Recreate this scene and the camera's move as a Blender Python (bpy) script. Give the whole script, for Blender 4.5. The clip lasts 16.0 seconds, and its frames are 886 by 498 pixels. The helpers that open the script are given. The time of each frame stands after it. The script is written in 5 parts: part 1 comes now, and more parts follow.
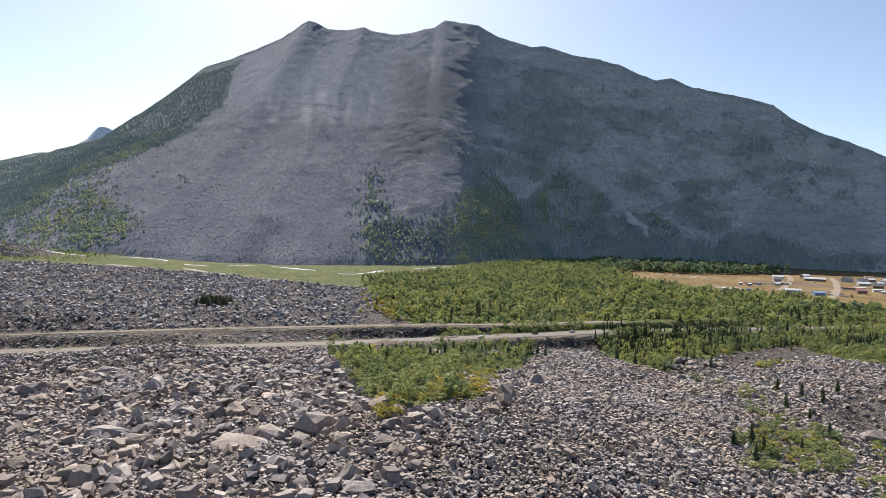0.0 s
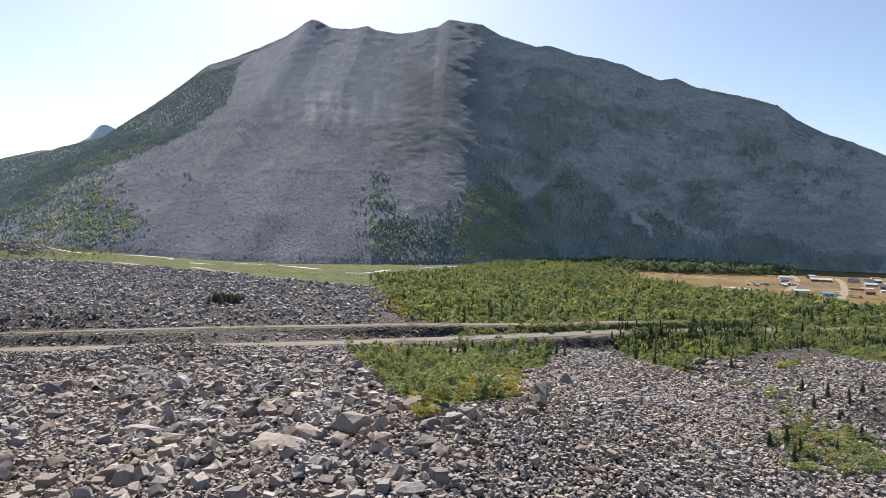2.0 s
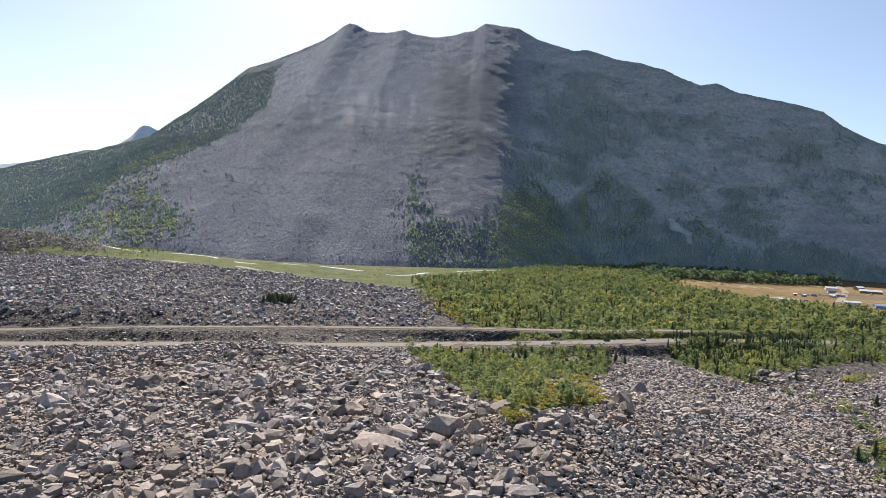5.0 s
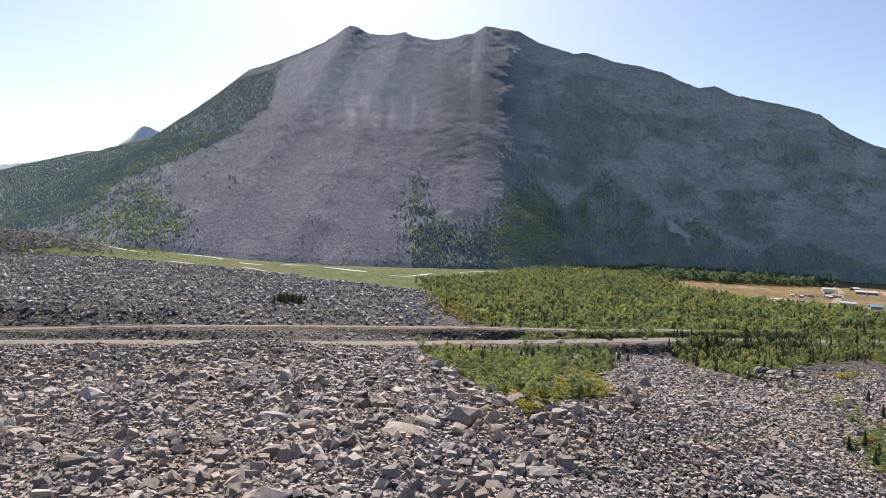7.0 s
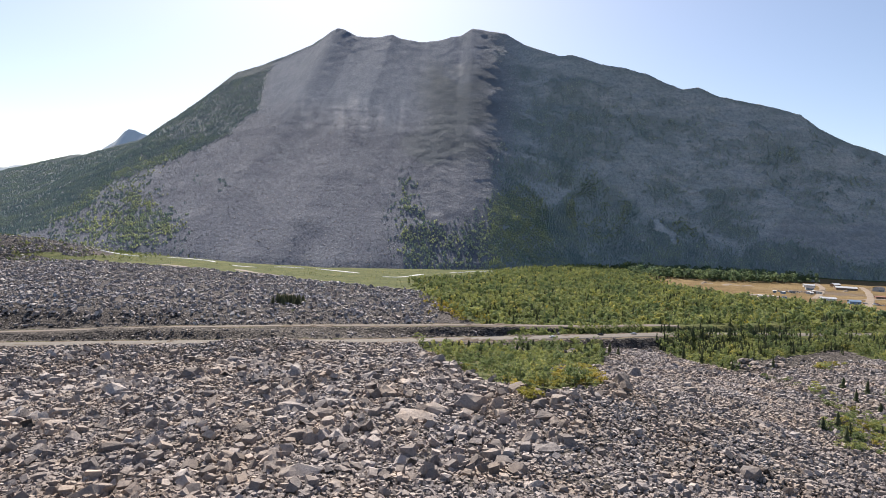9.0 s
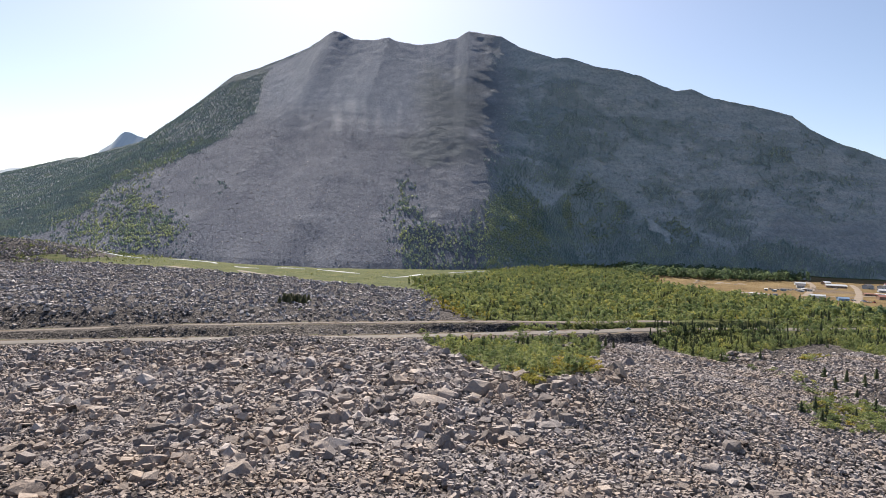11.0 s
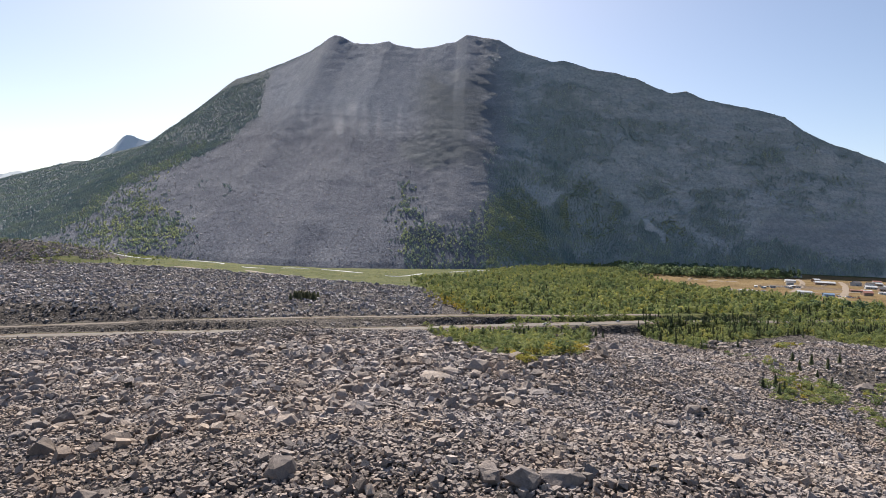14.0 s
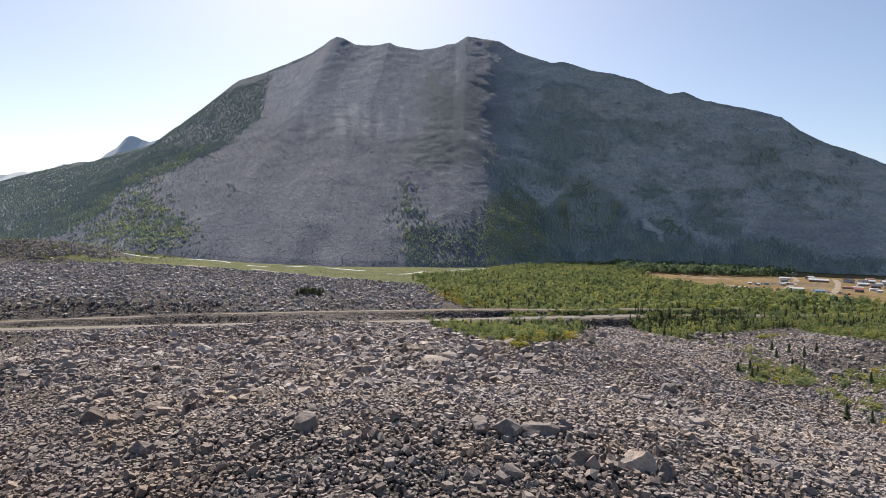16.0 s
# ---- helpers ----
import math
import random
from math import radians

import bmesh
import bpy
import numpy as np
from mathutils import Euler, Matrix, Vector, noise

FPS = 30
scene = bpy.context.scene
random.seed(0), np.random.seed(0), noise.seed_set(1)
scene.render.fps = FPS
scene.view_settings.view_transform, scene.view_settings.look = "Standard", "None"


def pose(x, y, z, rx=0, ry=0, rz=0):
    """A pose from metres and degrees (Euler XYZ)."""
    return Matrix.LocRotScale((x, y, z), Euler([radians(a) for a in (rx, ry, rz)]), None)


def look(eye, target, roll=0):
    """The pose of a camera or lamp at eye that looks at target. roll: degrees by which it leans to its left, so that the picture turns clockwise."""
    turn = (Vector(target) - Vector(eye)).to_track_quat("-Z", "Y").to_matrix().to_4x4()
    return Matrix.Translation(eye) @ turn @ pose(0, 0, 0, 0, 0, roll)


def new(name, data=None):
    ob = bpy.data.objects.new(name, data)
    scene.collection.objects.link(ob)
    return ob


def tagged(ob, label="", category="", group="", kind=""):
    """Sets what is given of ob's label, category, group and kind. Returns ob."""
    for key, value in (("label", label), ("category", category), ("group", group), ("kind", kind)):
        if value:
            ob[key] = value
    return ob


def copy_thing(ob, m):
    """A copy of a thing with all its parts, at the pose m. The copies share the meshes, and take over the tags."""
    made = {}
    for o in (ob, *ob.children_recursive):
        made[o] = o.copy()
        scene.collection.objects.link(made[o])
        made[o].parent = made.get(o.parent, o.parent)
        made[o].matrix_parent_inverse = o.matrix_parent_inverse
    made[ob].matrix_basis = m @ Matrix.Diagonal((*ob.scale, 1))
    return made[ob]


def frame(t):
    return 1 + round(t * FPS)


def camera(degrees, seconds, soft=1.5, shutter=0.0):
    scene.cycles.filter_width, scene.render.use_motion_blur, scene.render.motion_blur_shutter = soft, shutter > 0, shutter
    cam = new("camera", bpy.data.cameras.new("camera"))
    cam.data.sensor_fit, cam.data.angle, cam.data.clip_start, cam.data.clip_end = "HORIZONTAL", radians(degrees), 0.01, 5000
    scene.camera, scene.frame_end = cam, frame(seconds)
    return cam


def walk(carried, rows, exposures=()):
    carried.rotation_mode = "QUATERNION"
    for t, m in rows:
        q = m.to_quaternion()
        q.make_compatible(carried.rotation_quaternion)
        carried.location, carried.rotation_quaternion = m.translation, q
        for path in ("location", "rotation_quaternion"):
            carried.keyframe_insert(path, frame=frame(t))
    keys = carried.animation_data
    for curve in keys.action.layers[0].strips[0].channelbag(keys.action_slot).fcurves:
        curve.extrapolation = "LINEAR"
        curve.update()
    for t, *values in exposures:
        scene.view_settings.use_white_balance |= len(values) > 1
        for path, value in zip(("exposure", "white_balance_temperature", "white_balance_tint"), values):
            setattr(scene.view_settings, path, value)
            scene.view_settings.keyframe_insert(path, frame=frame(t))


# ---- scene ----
cam = camera(74.0, 16.0, soft=0.75)
PATH = [
    (0, (-1.69, -1.86, 89.11), (-2.186, 98.055, 84.971), 2.20),
    (0.5, (-4.48, -1.22, 88.88), (-5.171, 98.685, 84.678), 2.32),
    (1, (-7.25, -0.82, 88.67), (-8.060, 99.090, 84.439), 2.36),
    (1.5, (-10.04, -0.61, 88.51), (-10.675, 99.300, 84.284), 2.37),
    (2, (-12.89, -0.55, 88.46), (-13.369, 99.359, 84.219), 2.41),
    (2.5, (-15.84, -0.44, 88.44), (-16.104, 99.474, 84.200), 2.38),
    (3, (-19.09, -0.21, 88.40), (-19.523, 99.701, 84.249), 2.45),
    (3.5, (-22.54, -0.17, 88.32), (-25.167, 99.709, 84.104), 2.90),
    (4, (-26.16, -0.88, 88.34), (-29.373, 98.982, 84.168), 3.02),
    (4.5, (-29.81, -2.53, 88.56), (-34.961, 97.257, 84.474), 3.32),
    (7, (-39.31, -18.93, 89.75), (-44.144, 80.875, 85.906), 3.39),
    (7.5, (-40.89, -22.34, 89.48), (-45.361, 77.484, 85.663), 3.25),
    (8, (-42.38, -26.01, 89.39), (-46.418, 73.837, 85.618), 3.13),
    (8.5, (-43.75, -29.89, 89.36), (-47.381, 69.981, 85.709), 3.09),
    (9, (-44.98, -33.86, 89.29), (-47.731, 66.043, 85.753), 2.89),
    (11.5, (-50.00, -57.08, 88.47), (-51.999, 42.849, 85.174), 2.60),
    (12, (-50.32, -61.99, 88.25), (-52.331, 37.936, 84.983), 2.50),
    (12.5, (-50.74, -67.71, 88.20), (-52.685, 32.223, 84.981), 2.45),
    (13, (-51.04, -73.80, 88.21), (-52.982, 26.126, 85.025), 2.42),
    (13.5, (-51.10, -79.82, 88.10), (-53.023, 20.114, 84.901), 2.41),
    (14, (-50.91, -85.61, 87.80), (-52.854, 14.326, 84.642), 2.36),
    (14.5, (-50.65, -91.42, 87.45), (-52.652, 8.508, 84.291), 2.25),
    (15, (-50.29, -97.21, 87.13), (-52.326, 2.719, 83.956), 2.29),
    (15.5, (-49.97, -103.00, 86.70), (-51.982, -3.071, 83.486), 2.31),
    (16, (-49.67, -108.94, 86.19), (-51.812, -9.017, 83.005), 2.24),
]
walk(cam, [(t, look(eye, target, roll)) for t, eye, target, roll in PATH], exposures=[(0.0, 0.87, 6600, 11), (4.5, 0.91, 6600, 11), (8.0, 0.87, 6700, 13), (12.5, 0.82, 6700, 13), (14.5, 0.74, 6750, 13), (16.0, 0.70, 6750, 13)])

# ---- daylight ----
SUN_AZ, SUN_EL = radians(-14), radians(41.5)  # bearing from +y towards +x, height
world = bpy.data.worlds.new("sky")
scene.world = world
world.use_nodes = True
wn = world.node_tree
sky = wn.nodes.new("ShaderNodeTexSky")
sky.sky_type, sky.sun_disc = "NISHITA", False
sky.sun_elevation, sky.sun_rotation = SUN_EL, SUN_AZ
sky.altitude, sky.air_density, sky.dust_density, sky.ozone_density = 1300, 1.0, 2.2, 1.0
background = wn.nodes["Background"]
background.inputs["Strength"].default_value = 0.082
wn.links.new(sky.outputs["Color"], background.inputs["Color"])
sun_data = bpy.data.lights.new("sun", "SUN")
sun_data.energy, sun_data.angle, sun_data.color = 5.0, radians(0.53), (1.0, 0.955, 0.87)
sun = new("sun", sun_data)
toward = Vector((math.sin(SUN_AZ) * math.cos(SUN_EL), math.cos(SUN_AZ) * math.cos(SUN_EL), math.sin(SUN_EL)))
sun.matrix_world = look(toward * 900, (0, 0, 0))

# ---- numbers: noise, masks, land form ----
rng = np.random.default_rng(7)


def lattice(ix, iy, seed):
    n = (ix.astype(np.int64) * 374761393 + iy.astype(np.int64) * 668265263 + seed * 1442695041) & 0x7FFFFFFF
    n = ((n ^ (n >> 13)) * 1274126177) & 0x7FFFFFFF
    n = ((n ^ (n >> 16)) * 2246822519) & 0x7FFFFFFF
    return (n & 0xFFFFF) / float(0xFFFFF)


def value_noise(x, y, seed=0):
    """Smooth noise in -1..1 with cells one unit wide."""
    ix, iy = np.floor(x), np.floor(y)
    fx, fy = x - ix, y - iy
    fx, fy = fx * fx * (3 - 2 * fx), fy * fy * (3 - 2 * fy)
    a, b = lattice(ix, iy, seed), lattice(ix + 1, iy, seed)
    c, d = lattice(ix, iy + 1, seed), lattice(ix + 1, iy + 1, seed)
    return 2 * ((a * (1 - fx) + b * fx) * (1 - fy) + (c * (1 - fx) + d * fx) * fy) - 1


def fbm(x, y, size, octaves=4, seed=0):
    total, amp, norm = 0, 1.0, 0.0
    for k in range(octaves):
        total = total + amp * value_noise(x / size * 2**k + 13.7 * k, y / size * 2**k - 7.1 * k, seed + k)
        norm, amp = norm + amp, amp * 0.5
    return total / norm


def sstep(a, b, v):
    t = np.clip((v - a) / (b - a), 0, 1)
    return t * t * (3 - 2 * t)


def inside(px, py, corners):
    """Which points lie in a polygon."""
    hit = np.zeros(np.shape(px), bool)
    for (x0, y0), (x1, y1) in zip(corners, corners[1:] + corners[:1]):
        if y0 != y1:
            hit ^= ((y0 > py) != (y1 > py)) & (px < (x1 - x0) * (py - y0) / (y1 - y0) + x0)
    return hit


def within(x, y, area):
    """inside() with a ragged edge."""
    return inside(x + 7 * fbm(x, y, 26, 3, 203), y + 7 * fbm(x, y, 26, 3, 207), area)


# Rubble hummocks of the slide: x, y, height over the 15 m level, all 55 m wide.
HUMMOCKS = [(-40, 10, 13.8), (30, 40, 11.7), (-110, 30, 9.7), (-130, 110, 4.8), (-40, 90, 1.8), (50, 120, -1.7), (-90, 170, -2.6), (0, 180, 14.7), (60, 210, 6.7), (-160, 220, 7.2),
            (-90, 270, 1.2), (-220, 260, -11.6), (120, 150, -4.0), (-150, 275, -1.7), (-75, 300, -0.4), (-215, 240, -1.2), (-170, 60, -4.0), (-280, 170, -2.1), (-110, 110, 1.6)]
ROAD = [(-1200, 150), (-700, 262), (-450, 312), (-350, 329), (-250, 342), (-150, 350), (-90, 354), (-38, 358), (-10, 364), (24, 377), (55, 391), (89, 407), (114, 420), (400, 512), (900, 610), (1800, 770)]
TRACK = [(-1200, 120), (-700, 240), (-450, 338), (-350, 370), (-250, 394), (-150, 406), (-78, 408), (-19, 408), (20, 414), (60, 427), (120, 455), (402, 575), (900, 700), (1800, 900)]
LEVELS = [(-700, -12), (-450, -4), (-350, 0), (-250, 4.6), (-150, 9.4), (-100, 11.8), (-38, 15.6), (0, 17), (300, 15.5), (900, 14)]  # x and level of the road
MOUND_CREST = [(-900, 900, 0), (-700, 860, 4), (-600, 845, 8), (-500, 825, 10.5), (-400, 800, 10.5), (-300, 770, 10), (-200, 700, 12.4), (-100, 640, 14.6), (-50, 600, 13), (0, 560, 9)]  # x, y, level
BASIN = [(-72, 338), (-38, 240), (-19, 170), (-12, 178), (0, 186), (14, 190), (10, 206), (-4, 214), (4, 262), (24, 275), (40, 296), (60, 376), (50, 374), (20, 362), (-40, 338)]
RIGHT_WOOD = [(100, 340), (118, 308), (132, 318), (140, 350), (158, 359), (190, 382), (251, 423), (249, 376), (280, 352), (330, 345), (450, 400), (450, 515), (363, 500), (118, 412), (104, 398)]
SHRUBS = [(90, 176), (97, 190), (104, 200), (131, 226), (146, 222), (146, 207), (128, 185), (103, 172), (93, 171)]
SOIL_STRIP = [(126, 309), (140, 315), (136, 274), (147, 274), (150, 250), (142, 236), (127, 226), (122, 235), (133, 262), (122, 290)]
GRASS_SPOT = [(184, 344), (212, 358), (199, 335), (174, 324)]
SHRUBS_NEAR = [(113, 173), (139, 200), (173, 224), (215, 245), (230, 210), (150, 115), (122, 117), (127, 143), (130, 162)]
BROWN_SPOT = [(-4, 209), (6, 258), (24, 272), (20, 240), (13, 200)]
VALLEY_WOOD = [(-98, 760), (-64, 560), (-42, 470), (-10, 428), (126, 470), (363, 500), (700, 600), (470, 590),
               (450, 640), (445, 700), (425, 738), (350, 765), (330, 800), (310, 880), (300, 960), (310, 1060), (330, 1180), (340, 1400), (190, 1320), (75, 1205), (20, 1050), (-50, 910), (-112, 840)]
FIELD_WOOD = [(310, 1110), (480, 1100), (640, 1170), (710, 1230), (690, 1300), (330, 1310)]
ALONG_ROAD = [(0, 378), (40, 398), (108, 432), (112, 445), (60, 420), (-5, 396)]


def line_y(line, x):
    return np.interp(x, [p[0] for p in line], [p[1] for p in line])


def hummocks(x, y):
    z = 15 + np.interp(x, [-480, -330, -260, -200], [-20, -13, -3, 0])
    for cx, cy, h in HUMMOCKS:
        z = z + h * np.exp(-((x - cx) ** 2 + (y - cy) ** 2) / 6050)
    return z


def wooded(x, y):
    """1 where soil and plants cover the rubble."""
    w = np.zeros(np.shape(x), bool)
    for area in (BASIN, RIGHT_WOOD, VALLEY_WOOD, FIELD_WOOD, ALONG_ROAD):
        w |= within(x, y, area)
    return w


def road_level(x):
    return np.interp(x, [p[0] for p in LEVELS], [p[1] for p in LEVELS])


def mound(x, y):
    """The far debris mound: how far a place lies on it, 0..1, and its level there; a steep scarp in front, then a long uneven back."""
    front = line_y(TRACK, x) + 8
    back = np.interp(x, [p[0] for p in MOUND_CREST], [p[1] for p in MOUND_CREST])
    top = np.interp(x, [p[0] for p in MOUND_CREST], [p[2] for p in MOUND_CREST])
    scarp = np.interp(x + 30 * fbm(x, y, 60, 2, 27), [-420, -330, -270, -225, -150, -60], [12, 11, 7.5, 4, 2.5, 1.0])
    low = road_level(x) + 1.2
    z = low + scarp * sstep(0, 40 + 14 * fbm(x, y, 30, 2, 25), y - front)
    z = z + (top - low - scarp) * np.clip((y - front - 18) / (back - front - 18), 0, 1)
    z = z + sstep(12, 60, y - front) * (2.6 * fbm(x, y, 62, 3, 8) + 1.1 * fbm(x, y, 17, 2, 9))
    on = sstep(-2, 4, y - front) * (1 - sstep(5, 60, y - back)) * (1 - sstep(-70, 10, x))
    return on, z


def rubble(x, y):
    """1 on bare slide debris, 0 on soil, fields and the river flats."""
    near = (1 - sstep(405, 450, y + 0.0 * x)) * np.ones(np.shape(x))
    near = np.maximum(near, (x < 60) * (1 - sstep(450, 490, y)))
    hill = sstep(0.35, 0.6, mound(x, y)[0] + 0.3 * fbm(x, y, 30, 2, 5))
    far_hill = np.exp(-(((x + 850) / 175) ** 2 + ((y - 985) / 70) ** 2)) > 0.25 + 0.2 * fbm(x, y, 40, 3, 29)
    return np.where(wooded(x, y), 0.0, np.maximum(np.maximum(near, hill), far_hill * 1.0))


def height(x, y):
    near = hummocks(x, y) + 1.8 * fbm(x, y, 38, 3, 11)
    far = 8 + 6 * sstep(60, 350, x) + 0.7 * fbm(x, y, 60, 2, 3)
    k = sstep(300, 430, y)
    near = near + 4.0 * np.exp(-(((x + 165) / 42) ** 2 + ((y - 318) / 17) ** 2))
    z = near * (1 - k) + far * k
    on, top = mound(x, y)
    z = z * (1 - on) + top * on
    z = z + (29 + 4 * fbm(x, y, 45, 3, 28)) * np.exp(-(((x + 850) / 175) ** 2 + ((y - 985) / 70) ** 2))
    for line, lift, a, b in ((TRACK, 1.6, 6, 18), (ROAD, 0.0, 10, 22)):
        w = 1 - sstep(a, b, np.abs(y - line_y(line, x)) * 0.95)
        z = z * (1 - w) + (road_level(x) + lift) * w
    return z


# Mountain: crest line as x and height, its distance, and the foot.
CREST = "-2600,40 -2016,161 -1874,265 -1799,298 -1712,322 -1626,326 -1528,364 -1430,390 -1298,432 -1226,470 -1156,545 -1133,579 -1062,637 -993,688 -911,711 -773,764 -682,805 -636,835 -603,861 -580,872 -555,868 -494,838 -429,832 -350,841 -316,827 -249,813 -216,810 -150,819 -118,829 -75,834 -39,860 6,852 84,841 160,799 227,778 286,758 338,762 369,754 441,727 533,715 614,693 675,664 735,640 789,649 813,637 862,617 988,593 1092,568 1139,553 1197,510 1291,462 1382,433 1437,411 1506,381 1770,280 2500,60"
CREST = [tuple(float(v) for v in pair.split(",")) for pair in CREST.split()]
RANGE = [(-2600, 2500), (-1874, 2450), (-580, 2350), (-39, 2250), (813, 2150), (1506, 2050), (2500, 1900)]
NEARER = [1 - 0.16 * min(1, max(0, (x + 60) / 330)) for x, z in CREST]  # eastern ridge drawn towards the first camera place, outline kept, so its steeper face lies in shade
CREST = [(x * k, 89 + (z - 89) * k, k * float(np.interp(x, [p[0] for p in RANGE], [p[1] for p in RANGE]))) for (x, z), k in zip(CREST, NEARER)]


def crest_z(x):
    return np.interp(x, [p[0] for p in CREST], [p[1] for p in CREST])


def crest_y(x):
    return np.interp(x, [p[0] for p in CREST], [p[2] for p in CREST])


def foot_y(x):
    return np.interp(x, [-2600, -1400, -750, -377, -150, 47, 362, 700, 1025, 2500], [1350, 1200, 1117, 1001, 1056, 1200, 1440, 1430, 1420, 1400])


def slope_place(x, s):
    """A point of the mountain side: s runs from 0 at the foot to 1 on the crest."""
    y0, y1, top = foot_y(x), crest_y(x), crest_z(x)
    y = y0 + (y1 - y0) * s
    y = y + 22 * fbm(x, 0 * x, 90, 3, 19) * np.clip(1 - 8 * s, 0, 1)
    bend = 0.22 + 0.14 * sstep(0, 200, x) * (1 - sstep(450, 800, x))
    up = np.where(s < 1, (1 - bend) * s + bend * np.clip(s, 0, 1) ** 2, 1 - 1.2 * (s - 1))
    z = 6 + (top - 6) * up
    mask = np.clip(s * 6, 0, 1) * np.clip((1 - s) * 9, 0, 1)
    b, e = 1000 * x / y, 1000 * (z - 89) / y
    fan = 0
    for db, de in ((0, 0), (18, 0), (-18, 0), (0, 18), (0, -18), (34, 0), (-34, 0), (0, 34), (0, -34), (24, 24), (-24, 24), (24, -24), (-24, -24)):
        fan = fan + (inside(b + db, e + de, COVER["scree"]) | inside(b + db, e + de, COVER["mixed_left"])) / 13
    east = sstep(-40, 60, b)
    rough = (1 - 0.9 * fan) * (1 - 0.65 * np.exp(-(((b + 5) / 50) ** 2))) * (1 - 0.85 * sstep(165, 215, e) * (1 - sstep(-60, 10, b)))
    ribs = np.abs(fbm(x + 60 * s, s * 110, 190, 4, 21))
    cliffs = fbm(x + 0.5 * z, z * 2.2, 130, 5, 31)
    gullies = np.abs(fbm(x, s * 260, 70, 4, 33))
    z = z + mask * rough * ((12 + 12 * east) * (0.3 - ribs) * sstep(0.1, 0.5, s) + 9 * (0.25 - gullies) * (1 + 0.6 * east) + 12 * (0.25 + 0.75 * east) * cliffs * sstep(0.15, 0.5, s))
    z = z + mask * (1.5 + 2.0 * rough) * fbm(x, s * 1300, 34, 4, 41) + mask * fan * 7 * fbm(x, s * 900, 170, 3, 43)
    z = z + (s > 0.9) * (2.0 * fbm(x, s * 900, 22, 2, 51) + 2.5 * rough * np.clip(fbm(x, s * 0, 14, 2, 53), 0, 1)) + np.minimum(0, s * 150 - 3)
    return y, z


# Ground cover of the mountain, traced in the camera's view; bearing and elevation from its first place (0, 0, 89), in
# thousandths.
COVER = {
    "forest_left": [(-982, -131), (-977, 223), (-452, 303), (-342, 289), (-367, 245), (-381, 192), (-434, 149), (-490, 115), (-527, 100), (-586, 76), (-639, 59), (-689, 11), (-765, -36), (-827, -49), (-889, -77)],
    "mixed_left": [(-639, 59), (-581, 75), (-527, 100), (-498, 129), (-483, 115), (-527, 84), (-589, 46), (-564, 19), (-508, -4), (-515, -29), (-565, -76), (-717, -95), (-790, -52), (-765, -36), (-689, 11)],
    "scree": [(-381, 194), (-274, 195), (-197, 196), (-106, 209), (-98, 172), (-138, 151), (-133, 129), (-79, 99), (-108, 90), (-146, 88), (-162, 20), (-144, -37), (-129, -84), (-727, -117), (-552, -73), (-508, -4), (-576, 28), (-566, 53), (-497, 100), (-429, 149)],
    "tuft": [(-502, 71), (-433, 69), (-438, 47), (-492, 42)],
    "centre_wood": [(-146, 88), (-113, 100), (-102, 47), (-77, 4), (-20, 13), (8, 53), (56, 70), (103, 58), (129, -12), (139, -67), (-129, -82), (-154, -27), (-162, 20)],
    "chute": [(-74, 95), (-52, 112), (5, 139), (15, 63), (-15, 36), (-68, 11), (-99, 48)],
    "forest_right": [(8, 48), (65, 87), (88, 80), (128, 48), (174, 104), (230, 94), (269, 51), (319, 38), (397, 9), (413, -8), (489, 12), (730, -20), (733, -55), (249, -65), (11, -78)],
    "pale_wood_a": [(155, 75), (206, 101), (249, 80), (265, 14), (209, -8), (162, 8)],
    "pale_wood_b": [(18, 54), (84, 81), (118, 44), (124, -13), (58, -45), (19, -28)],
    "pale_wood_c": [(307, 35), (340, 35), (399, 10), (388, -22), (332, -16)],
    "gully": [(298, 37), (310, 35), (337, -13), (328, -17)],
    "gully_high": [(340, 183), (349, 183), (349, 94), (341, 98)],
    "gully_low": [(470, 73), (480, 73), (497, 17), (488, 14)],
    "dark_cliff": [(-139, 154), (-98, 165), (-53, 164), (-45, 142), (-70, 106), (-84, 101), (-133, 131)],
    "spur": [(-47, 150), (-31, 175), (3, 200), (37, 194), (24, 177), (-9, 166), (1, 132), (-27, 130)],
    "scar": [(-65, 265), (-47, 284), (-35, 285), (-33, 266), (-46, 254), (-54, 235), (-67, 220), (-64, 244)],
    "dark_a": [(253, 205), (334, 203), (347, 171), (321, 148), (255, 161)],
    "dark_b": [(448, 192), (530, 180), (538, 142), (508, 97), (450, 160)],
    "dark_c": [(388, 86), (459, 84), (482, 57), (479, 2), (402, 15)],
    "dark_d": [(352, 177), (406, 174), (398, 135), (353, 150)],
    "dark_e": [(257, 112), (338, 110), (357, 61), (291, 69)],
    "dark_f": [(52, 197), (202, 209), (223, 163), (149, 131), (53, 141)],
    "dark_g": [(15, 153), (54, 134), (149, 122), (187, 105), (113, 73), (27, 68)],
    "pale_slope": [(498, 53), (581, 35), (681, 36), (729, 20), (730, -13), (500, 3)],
}


